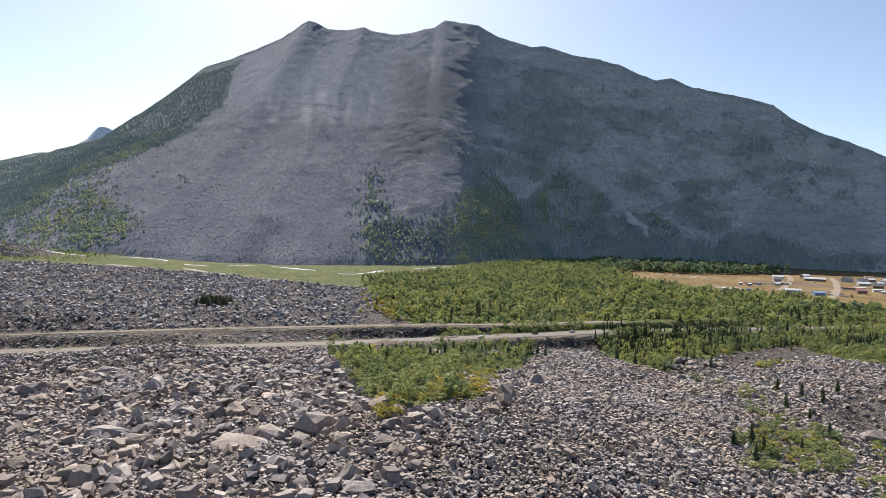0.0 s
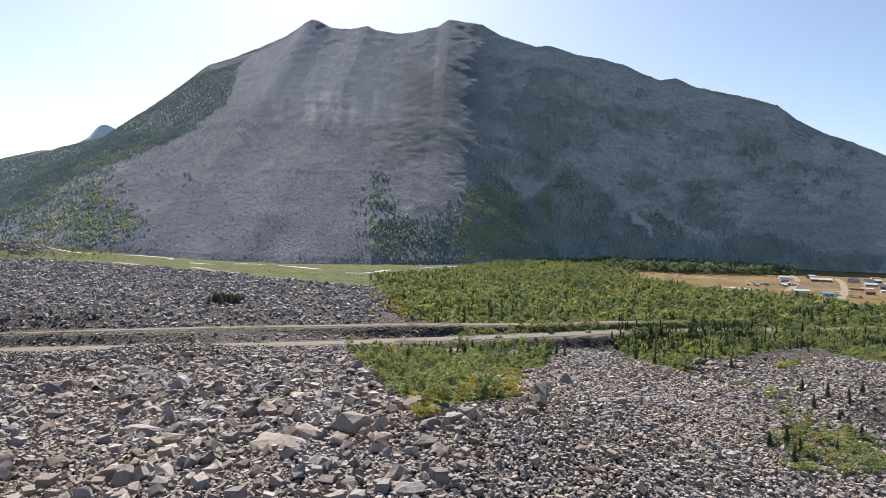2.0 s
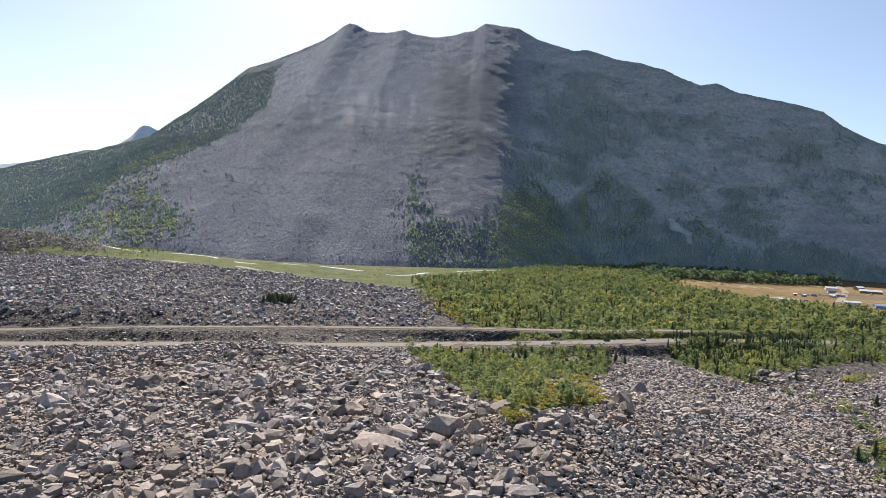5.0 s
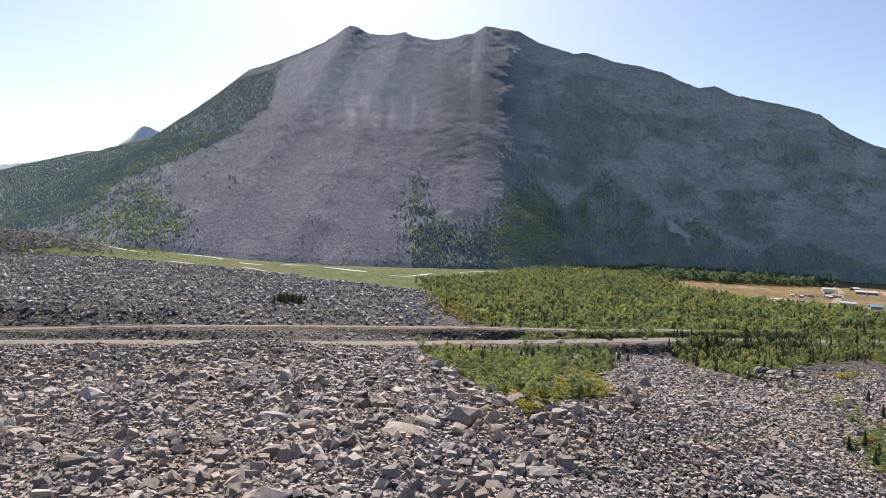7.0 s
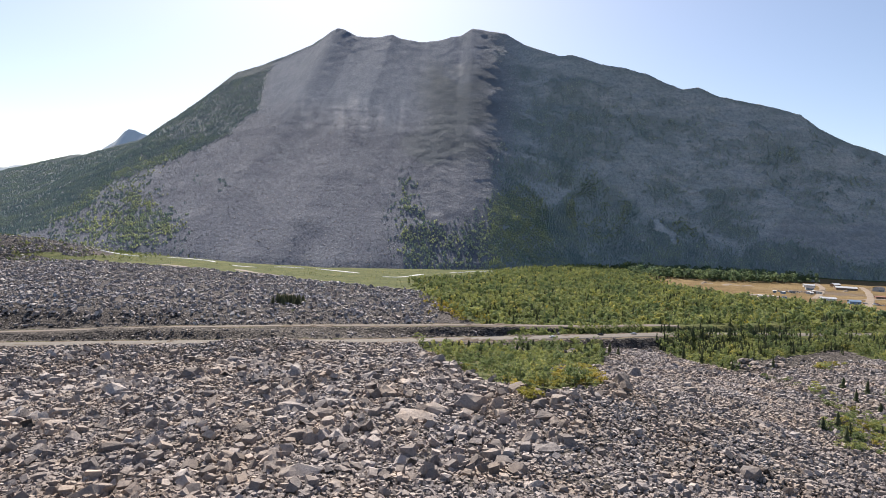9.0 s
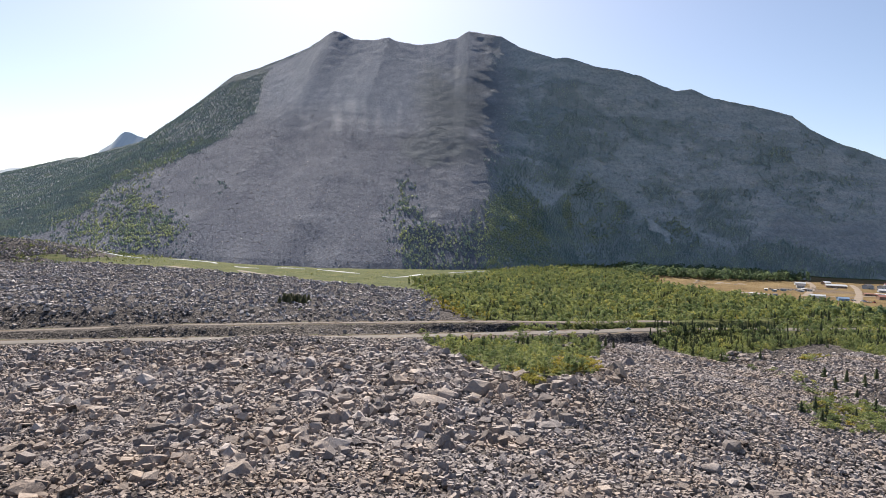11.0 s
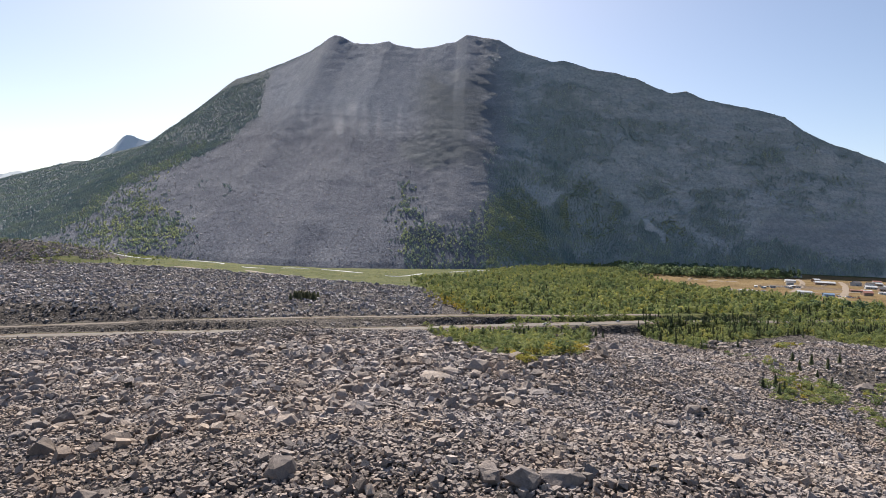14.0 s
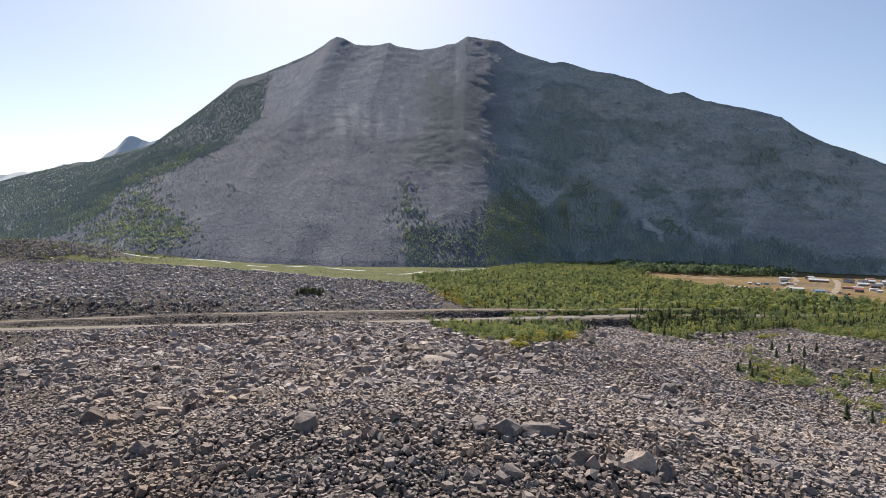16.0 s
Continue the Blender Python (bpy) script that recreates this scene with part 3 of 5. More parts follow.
def turns(n, tilt=0.0):
    """Random turns about the upright axis, leaning by up to tilt radians."""
    a, b, c = rng.uniform(0, 2 * np.pi, n), rng.normal(0, tilt, n) if tilt else np.zeros(n), rng.uniform(0, 2 * np.pi, n)
    out = np.zeros((n, 3, 3))
    ca, sa, cb, sb, cc, sc = np.cos(a), np.sin(a), np.cos(b), np.sin(b), np.cos(c), np.sin(c)
    rz = np.stack([np.stack([ca, -sa, 0 * a], -1), np.stack([sa, ca, 0 * a], -1), np.stack([0 * a, 0 * a, 1 + 0 * a], -1)], 1)
    rx = np.stack([np.stack([1 + 0 * a, 0 * a, 0 * a], -1), np.stack([0 * a, cb, -sb], -1), np.stack([0 * a, sb, cb], -1)], 1)
    rc = np.stack([np.stack([cc, -sc, 0 * a], -1), np.stack([sc, cc, 0 * a], -1), np.stack([0 * a, 0 * a, 1 + 0 * a], -1)], 1)
    out = rz @ rx @ rc
    return out


def rock_shape(points, flat):
    """An angular broken block, about one metre across: the hull of scattered points, some on common planes."""
    p = np.array([(i, j, k) for i in (-1, 1) for j in (-1, 1) for k in (-1, 1)][:points], float) * rng.uniform(0.55, 1.0, (min(points, 8), 3)) * (0.56, 0.44, 0.95 * flat)
    if points > 8:
        q = rng.normal(0, 1, (points - 8, 3))
        p = np.concatenate([p, q / np.linalg.norm(q, axis=1)[:, None] * (0.6, 0.48, flat)])
    p += rng.uniform(-0.25, 0.25) * p[:, [1, 2, 0]]
    bm = bmesh.new()
    for q in p:
        bm.verts.new(q)
    got = bmesh.ops.convex_hull(bm, input=bm.verts)
    bmesh.ops.delete(bm, geom=[g for g in got["geom_interior"] if isinstance(g, bmesh.types.BMVert)], context="VERTS")
    bmesh.ops.triangulate(bm, faces=bm.faces)
    bm.verts.index_update()
    bm.normal_update()
    v = np.array([q.co for q in bm.verts])
    t = np.array([[q.index for q in f.verts] for f in bm.faces if f.normal.z > -0.8])  # the buried underside stays open
    bm.free()
    return v, t, np.zeros(len(t), int)


ROCKS_MID = [rock_shape(11, rng.uniform(0.3, 0.52)) for _ in range(20)]
ROCKS_TINY = [rock_shape(8, rng.uniform(0.28, 0.46)) for _ in range(24)]
ROCKS_SMALL = [rock_shape(8, rng.uniform(0.3, 0.46)) for _ in range(12)]


def cone_ring(verts, tris, r0, r1, z0, z1, sides, x=0.0, y=0.0, dx=0.0, dy=0.0):
    base = len(verts)
    for r, z, ox, oy in ((r0, z0, x, y), (r1, z1, x + dx, y + dy)):
        for k in range(sides):
            a = 2 * math.pi * k / sides
            verts.append((ox + r * math.cos(a), oy + r * math.sin(a), z))
    for k in range(sides):
        a, b = base + k, base + (k + 1) % sides
        tris += [(a, b, b + sides), (a, b + sides, a + sides)]


def aspen_shape(clumps, leaf, limbs, slim=0.26, seed=0, low=0.22, sprays=False):
    """A leafy tree one metre high: trunk and limbs, then a crown of tilted leaf clumps in uneven lobes."""
    r = np.random.default_rng(seed)
    verts, tris = [], []
    cone_ring(verts, tris, 0.011, 0.003, 0.0, 0.85, 4, 0, 0, r.normal(0, 0.02), r.normal(0, 0.02))
    for k in range(limbs):
        a, z = r.uniform(0, 6.28), r.uniform(0.25, 0.7)
        cone_ring(verts, tris, 0.007, 0.002, z, z + r.uniform(0.1, 0.2), 3, 0, 0, 0.15 * math.cos(a), 0.15 * math.sin(a))
    wood = len(tris)
    lobes = [(r.normal(0, slim * 0.45), r.normal(0, slim * 0.45), r.uniform(low + 0.15, 0.85), r.uniform(0.45, 1.0)) for _ in range(7)]
    for k in range(clumps):
        lx, ly, lz, ls = lobes[k % len(lobes)]
        d = r.normal(0, 1, 3)
        d *= r.uniform(0.55, 1.0) / np.linalg.norm(d)
        c = np.array((lx, ly, lz)) + d * (slim * 0.62 * ls, slim * 0.62 * ls, 0.17 * ls)
        c[2] = min(max(c[2], low), 1.0)
        n = d + r.normal(0, 0.6, 3) + (0, 0, 0.5)
        n /= np.linalg.norm(n)
        u = np.cross(n, r.normal(0, 1, 3))
        u /= np.linalg.norm(u)
        w = np.cross(n, u)
        s = leaf * r.uniform(0.6, 1.3)
        b = len(verts)
        if sprays:
            verts += [tuple(c + s * (u * p + w * q)) for p, q in ((-1, -0.5), (0.9, -0.4), (0.1, 1.0))]
            tris += [(b, b + 1, b + 2)]
            continue
        verts += [tuple(c + s * (u * p + w * q) + n * h * s) for p, q, h in ((-1, -0.3, 0), (0.1, -0.9, 0.25), (1, 0.2, 0), (-0.2, 0.9, 0.3))]
        tris += [(b, b + 1, b + 2), (b, b + 2, b + 3)]
    kind = np.ones(len(tris), int)
    kind[:wood] = 0
    return np.array(verts), np.array(tris), kind


def spruce_shape(tiers, boughs, seed=0, wide=0.17):
    """A spruce one metre high: trunk and drooping tiers of boughs with gaps."""
    r = np.random.default_rng(seed)
    verts, tris = [], []
    cone_ring(verts, tris, 0.018, 0.003, 0.0, 0.97, 4)
    wood = len(tris)
    for k in range(tiers):
        z = 0.10 + 0.86 * k / tiers
        reach = wide * (1 - z) ** 0.8 * r.uniform(0.72, 1.2) + 0.015
        for j in range(boughs):
            a = 2 * math.pi * (j + 0.5 * (k % 2) + r.uniform(-0.3, 0.3)) / boughs
            w, out = math.pi / boughs * r.uniform(0.8, 1.3), reach * r.uniform(0.7, 1.2)
            top, b = z + 0.95 / tiers * r.uniform(0.9, 1.3), len(verts)
            low = z - 0.02 - 0.25 * out
            verts += [(0.004 * math.cos(a), 0.004 * math.sin(a), min(top, 1.0)), (out * math.cos(a - w), out * math.sin(a - w), low), (out * 1.1 * math.cos(a), out * 1.1 * math.sin(a), low - 0.02), (out * math.cos(a + w), out * math.sin(a + w), low)]
            tris += [(b, b + 1, b + 2), (b, b + 2, b + 3)]
    kind = np.ones(len(tris), int)
    kind[:wood] = 0
    return np.array(verts), np.array(tris), kind


def spread(n, area, seed):
    """n places in a polygon."""
    r = np.random.default_rng(seed)
    xs, ys = [p[0] for p in area], [p[1] for p in area]
    got = np.zeros((0, 2))
    while len(got) < n:
        q = np.stack([r.uniform(min(xs), max(xs), 4 * n), r.uniform(min(ys), max(ys), 4 * n)], 1)
        got = np.concatenate([got, q[inside(q[:, 0], q[:, 1], area)]])
    return got[:n]


# ---- the land ----
def steps(*spans):
    """Grid lines: (start, end, pitch) spans in order."""
    out = [np.arange(a, b, p) for a, b, p in spans]
    return np.concatenate(out + [[spans[-1][1]]])


def grid_tris(nx, ny):
    i = np.arange(nx * ny).reshape(ny, nx)
    a, b, c, d = i[:-1, :-1].ravel(), i[:-1, 1:].ravel(), i[1:, 1:].ravel(), i[1:, :-1].ravel()
    return np.concatenate([np.stack([a, b, c], 1), np.stack([a, c, d], 1)])


def add_values(me, **values):
    for key, v in values.items():
        me.attributes.new(key, "FLOAT", "POINT").data.foreach_set("value", np.asarray(v, np.float32).ravel())


def blurred(a, n):
    for _ in range(n):
        p = np.pad(a, 1, "edge")
        a = (p[1:-1, 1:-1] * 2 + p[:-2, 1:-1] + p[2:, 1:-1] + p[1:-1, :-2] + p[1:-1, 2:]) / 6
    return a


FIELD = [(285, 1330), (270, 960), (340, 880), (345, 720), (430, 640), (440, 560), (1500, 560), (1600, 1350)]


def build_ground():
    gx = steps((-4600, -900, 150), (-900, -300, 12), (-300, 300, 2.5), (300, 900, 9), (900, 4600, 150))
    gy = steps((-900, -80, 60), (-80, 330, 2.5), (330, 470, 1.6), (470, 1300, 6), (1300, 5000, 150))
    x, y = np.meshgrid(gx, gy)
    r = rubble(x, y)
    z = height(x, y) + r * (0.9 * fbm(x, y, 7, 3, 15) + 0.35 * value_noise(x / 1.9, y / 1.9, 17))
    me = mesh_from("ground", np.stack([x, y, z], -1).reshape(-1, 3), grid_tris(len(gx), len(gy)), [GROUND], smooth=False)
    dry = inside(x, y, FIELD) * (1 - inside(x, y, VALLEY_WOOD)) * 1.0
    road_side = np.maximum(1 - sstep(8, 13, np.abs(y - line_y(ROAD, x))), (1 - sstep(4, 9, np.abs(y - line_y(TRACK, x)))) * (x < 120)) * (x < 125)
    bank = (y > line_y(ROAD, x)) & (y < line_y(TRACK, x) + 12) & (x < -5)
    road_side = np.maximum(road_side, 0.3 * bank)
    yard = np.maximum(np.exp(-(((x - 560) / 150) ** 2 + ((y - 960) / 90) ** 2)), np.exp(-(((x - 800) / 180) ** 2 + ((y - 1080) / 120) ** 2)))
    brown = inside(x, y, BROWN_SPOT) | inside(x, y, SOIL_STRIP) | inside(x, y, SHRUBS)
    tufts = 0.55 * (brown | inside(x, y, SHRUBS_NEAR) | inside(x, y, GRASS_SPOT))
    add_values(me, rubble=r * (1 - road_side) * (1 - tufts), dry=np.maximum(dry, np.maximum(0.42 * brown, 0.38 * inside(x, y, BASIN))), dirt=np.maximum(0.8 * road_side, 0.6 * yard))
    return tagged(new("ground", me), "grey slide debris running out into grassy valley floor", "ground", kind="structure")


def build_mountain():
    gx = steps((-2600, -2000, 24), (-2000, 1500, 7.5), (1500, 2500, 24))
    gs = np.concatenate([np.linspace(0, 1, 250), [1.02, 1.06, 1.15, 1.4]])
    x, s = np.meshgrid(gx, gs)
    y, z = slope_place(x, s)
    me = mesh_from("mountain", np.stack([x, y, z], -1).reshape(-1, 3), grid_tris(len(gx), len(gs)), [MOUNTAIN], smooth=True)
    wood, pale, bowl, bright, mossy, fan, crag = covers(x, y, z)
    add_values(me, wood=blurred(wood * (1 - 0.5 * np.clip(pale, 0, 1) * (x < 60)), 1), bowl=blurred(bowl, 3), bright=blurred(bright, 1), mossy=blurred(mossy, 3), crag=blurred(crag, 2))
    return tagged(new("mountain", me), "long rocky mountain with a pale scree fan and dark woods", "mountain", kind="structure")


def build_far_ridge():
    line = [(-4300, 250), (-3430, 317), (-3120, 362), (-2889, 394), (-2774, 442), (-2620, 430), (-2404, 560), (-2328, 648), (-2270, 643), (-2193, 612), (-2085, 640), (-1900, 560), (-1500, 300)]
    gx = np.arange(-4300, -1499, 20.0)
    crest = np.interp(gx, [p[0] for p in line], [p[1] for p in line]) + 6 * value_noise(gx / 45, 0 * gx, 3)
    rows = []
    for s in np.linspace(0, 1.3, 14):
        fall = np.where(s < 1, s, 2 - s)
        rows.append(np.stack([gx, 3300 + 600 * s + 30 * value_noise(gx / 160, 0 * gx + 5 * s, 9), crest * fall + 0 * gx], -1))
    me = mesh_from("far_ridge", np.concatenate(rows), grid_tris(len(gx), len(rows)), [FAR_ROCK])
    return tagged(new("backdrop", me), "pale hazy mountain ridge beyond the valley", "mountain", kind="structure")


def build_strip(name, line, half, material_of, lift, label, category, x0, x1, crown=0.0):
    """A road or stream as a thin bank that follows a line over the ground."""
    gx = np.arange(x0, x1 + 1, 6.0)
    cy = line_y(line, gx)
    for _ in range(3):
        cy = np.convolve(np.pad(cy, 3, "edge"), np.ones(7) / 7, "valid")
    tx, ty = np.gradient(gx), np.gradient(cy)
    n = np.hypot(tx, ty)
    nx, ny = -ty / n, tx / n
    z = height(gx, cy)
    z = np.convolve(np.pad(z, 4, "edge"), np.ones(9) / 9, "valid") + lift
    rows = [np.stack([gx + nx * o, cy + ny * o, z + dz], -1) for o, dz in ((-half - 1.6, -0.9), (-half, 0), (0, crown), (half, 0), (half + 1.6, -0.9))]
    me = mesh_from(name, np.concatenate(rows), grid_tris(len(gx), len(rows)), [material_of])
    return tagged(new(name, me), label, category, kind="structure")


def curve_points(points, pitch=4.0):
    """A smooth line through a few points."""
    p = np.array([points[0], *points, points[-1]], float)
    out = []
    for a, b, c, d in zip(p[:-3], p[1:-2], p[2:-1], p[3:]):
        n = max(2, int(np.hypot(*(c - b)) / pitch))
        for t in np.linspace(0, 1, n, endpoint=False):
            out.append(0.5 * (2 * b + (c - a) * t + (2 * a - 5 * b + 4 * c - d) * t * t + (3 * b - a - 3 * c + d) * t**3))
    return np.array(out + [p[-1]])


def build_ribbon(name, points, half, material_of, lift, label, category, ragged=0.0, seed=0):
    """A stream, bar or lane: a low bank along a line on the ground."""
    c = curve_points(points)
    tx, ty = np.gradient(c[:, 0]), np.gradient(c[:, 1])
    n = np.hypot(tx, ty)
    nx, ny = -ty / n, tx / n
    k = np.arange(len(c))
    taper = np.minimum(1, np.minimum(k, k[::-1]) / 4 + 0.15)
    wide = half * taper * (1 + ragged * value_noise(k / 5.0, 0 * k + seed, seed))
    z = height(c[:, 0], c[:, 1])
    z = np.convolve(np.pad(z, 4, "edge"), np.ones(9) / 9, "valid") + lift
    rows = [np.stack([c[:, 0] + nx * o, c[:, 1] + ny * o, z + dz], -1) for o, dz in ((-wide - 1, -0.8), (-wide, 0), (wide, 0), (wide + 1, -0.8))]
    me = mesh_from(name, np.concatenate(rows), grid_tris(len(c), len(rows)), [material_of])
    return tagged(new(name, me), label, category, kind="structure")


build_ground()
build_mountain()
build_far_ridge()
build_strip("road", ROAD, 5.5, ASPHALT, 0.35, "pale worn two-lane highway across the slide", "road", -700, 700, 0.12)
build_strip("track", TRACK, 3.0, TRACKBED, 0.3, "brown gravel railway bed beside the debris mound", "track", -700, 140)
# Separate short reaches, only where the water glints.
RIVER = [[(-760, 1030), (-729, 1015), (-651, 985), (-600, 1000)], [(-585, 1040), (-560, 1050), (-504, 1030), (-480, 1005)], [(-430, 958), (-416, 946), (-381, 939)],
         [(-360, 960), (-343, 975), (-310, 972)], [(-290, 974), (-250, 955), (-207, 932)], [(-165, 895), (-149, 888), (-130, 912), (-104, 975)], [(-60, 1040), (-31, 1085), (48, 1175)]]
for k, reach in enumerate(RIVER):
    build_ribbon("water", reach, 2.6, WATER, 0.55, "river winding over the flats, its glints painted pale", "river", 0.7, 3 + 2 * k)
build_ribbon("gravel_bar", [(-525, 898), (-490, 885), (-460, 861)], 5.0, GRAVEL, 0.4, "pale gravel bar on the river flats", "gravel", 0.4, 5)
build_ribbon("gravel_bar", [(-395, 880), (-370, 860), (-333, 829), (-287, 786)], 6.0, GRAVEL, 0.4, "pale gravel bar on the river flats", "gravel", 0.4, 7)
build_ribbon("gravel_bar", [(-131, 713), (-110, 703), (-87, 697)], 4.0, GRAVEL, 0.4, "pale gravel bar on the river flats", "gravel", 0.4, 9)
build_ribbon("lane", [(694, 1200), (632, 1076), (560, 960), (498, 867), (470, 830)], 4.0, LANE_DIRT, 0.4, "dusty gravel lane through the village yards", "lane", 0.2, 11)
build_ribbon("lane", [(752, 1149), (690, 1040), (600, 900), (530, 800), (477, 726)], 4.5, LANE_DIRT, 0.4, "dusty gravel lane through the village yards", "lane", 0.2, 13)
build_ribbon("lane", [(493, 860), (545, 850), (600, 880), (700, 900), (850, 920)], 3.5, LANE_DIRT, 0.4, "dusty gravel lane through the village yards", "lane", 0.2, 15)
build_ribbon("gravel_bar", [(372, 840), (400, 836), (424, 840)], 14.0, GRAVEL, 0.6, "pale spread of gravel in the dry field", "gravel", 0.4, 17)


# ---- debris ----
def rock_field(name, kinds, n, sizes, area, label, seed, sink=0.25, lean=0.35, bias=2.2, patchy=0.0):
    q = spread(n, area, seed)
    r = np.random.default_rng(seed + 1)
    ok = rubble(q[:, 0], q[:, 1]) > 0.4
    ok &= np.abs(q[:, 1] - line_y(ROAD, q[:, 0])) > 9 + sizes[0]
    ok &= np.abs(q[:, 1] - line_y(TRACK, q[:, 0])) > 5 + sizes[0]
    ok &= ~((q[:, 0] < -5) & (q[:, 1] > line_y(ROAD, q[:, 0])) & (q[:, 1] < line_y(TRACK, q[:, 0]) + 8) & (r.uniform(0, 1, n) > 0.75))
    if patchy:
        ok &= fbm(q[:, 0], q[:, 1], 30, 3, 5) > r.uniform(-0.7, 0.7, n) * (1 - patchy) - 0.1
    q = q[ok]
    n = len(q)
    size = sizes[0] * (sizes[1] / sizes[0]) ** (r.uniform(0, 1, n) ** bias)
    turn = turns(n, lean) * size[:, None, None]
    z = height(q[:, 0], q[:, 1]) + size * (0.28 - sink + 0.25 * r.uniform(-0.3, 1, n) ** 2) + 0.1
    me = scatter_mesh(name, kinds, r.integers(0, len(kinds), n), turn, np.stack([q[:, 0], q[:, 1], z], -1), [ROCK])
    return tagged(new(name, me), label, "rubble", kind="stuff")


NEAR_AREA = [(-120, -25), (60, -25), (150, 60), (300, 230), (330, 360), (-60, 400), (-420, 330), (-400, 190)]
LEFT_AREA = [(-150, 60), (-20, 110), (25, 190), (-10, 200), (-60, 310), (-330, 300), (-300, 200)]
MOUND_AREA = [(-460, 350), (-350, 385), (-250, 405), (-60, 412), (-60, 640), (-110, 720), (-220, 760), (-330, 830), (-560, 920), (-800, 980), (-820, 400)]
STONE_AREA = [(-155, -22), (35, -22), (75, 30), (120, 110), (175, 190), (150, 235), (-190, 235), (-240, 170), (-205, 50)]
rock_field("stone_rubble", ROCKS_TINY, 119000, (0.45, 1.55), STONE_AREA, "small grey broken limestone rubble", 101, 0.1, 0.5, 1.5)
rock_field("far_stone_rubble", ROCKS_TINY, 14000, (0.6, 1.9), [(20, 235), (150, 235), (265, 335), (250, 380), (190, 350), (120, 300), (85, 380), (60, 375)], "small grey limestone rubble below the woods", 113, 0.1, 0.5, 1.6)
rock_field("roadside_rubble", ROCKS_TINY, 17000, (0.7, 2.0), [(-330, 200), (-190, 235), (-50, 235), (-60, 345), (-330, 325)], "grey limestone rubble beside the highway", 115, 0.1, 0.5, 1.6)
rock_field("back_rubble", ROCKS_TINY, 9000, (0.8, 2.6), [(-230, -190), (150, -190), (150, -20), (-230, -20)], "grey limestone rubble behind the slide's edge", 111, 0.08, 0.65)
rock_field("block_rubble", ROCKS_MID, 19000, (0.8, 2.6), NEAR_AREA, "grey broken limestone blocks piled by a landslide", 103, 0.04, 0.7, 3.2)
rock_field("coarse_rubble", ROCKS_MID, 8000, (1.2, 4.0), LEFT_AREA, "coarse angular limestone blocks heaped together", 105, 0.04, 0.7, 2.8, 0.2)
rock_field("hill_rubble", ROCKS_SMALL, 3000, (1.4, 4.0), [(-1000, 900), (-680, 900), (-680, 1070), (-1000, 1070)], "limestone blocks on a debris hill at the mountain foot", 109, 0.05, 0.6, 2.6)
rock_field("mound_rubble", ROCKS_TINY, 32000, (1.0, 4.0), MOUND_AREA, "grey limestone blocks covering the far debris mound", 107, 0.05, 0.7, 3.0)


def boulder_mesh(seed, flat, chips=26):
    """A large broken block with bevelled, chipped edges."""
    r = np.random.default_rng(seed)
    p = r.normal(0, 1, (chips, 3))
    p /= np.linalg.norm(p, axis=1)[:, None]
    p = p * r.uniform(0.75, 1.1, (chips, 1)) * (0.62, 0.52, flat)
    p += 0.1 * p[:, [2, 0, 1]]
    bm = bmesh.new()
    for q in p:
        bm.verts.new(q)
    got = bmesh.ops.convex_hull(bm, input=bm.verts)
    bmesh.ops.delete(bm, geom=[g for g in got["geom_interior"] if isinstance(g, bmesh.types.BMVert)], context="VERTS")
    bmesh.ops.dissolve_limit(bm, angle_limit=radians(10), verts=bm.verts, edges=bm.edges)
    bmesh.ops.bevel(bm, geom=list(bm.edges), offset=0.012, segments=1, affect="EDGES", clamp_overlap=True)
    bmesh.ops.triangulate(bm, faces=bm.faces)
    bmesh.ops.subdivide_edges(bm, edges=[e for e in bm.edges if e.calc_length() > 0.22], cuts=1)
    bmesh.ops.triangulate(bm, faces=bm.faces)
    for v in bm.verts:
        v.co += v.co.normalized() * (0.05 * noise.noise(v.co * 4 + Vector((seed, 0, 0))) + 0.03 * noise.noise(v.co * 11 + Vector((seed, 9, 0))))
    me = bpy.data.meshes.new("boulder")
    bm.to_mesh(me)
    bm.free()
    me.materials.append(ROCK)
    return me


BOULDERS = [boulder_mesh(900 + k, f) for k, f in enumerate((0.17, 0.34, 0.4, 0.46, 0.5, 0.55, 0.36, 0.26, 0.44, 0.6))]


def put_boulder(x, y, size, kind, turn=None, label="angular grey limestone boulder lying in the rubble", stretch=1.0, sink=0.12):
    ob = tagged(new("boulder", BOULDERS[kind % len(BOULDERS)]), label, "boulder", "boulders of the slide")
    z = float(height(np.array([x]), np.array([y]))[0])
    a = random.uniform(0, 360) if turn is None else turn
    ob.matrix_basis = pose(x, y, z + size * (0.28 - sink), random.uniform(-14, 14), random.uniform(-14, 14), a) @ Matrix.Diagonal((size * stretch, size, size, 1))
    return ob


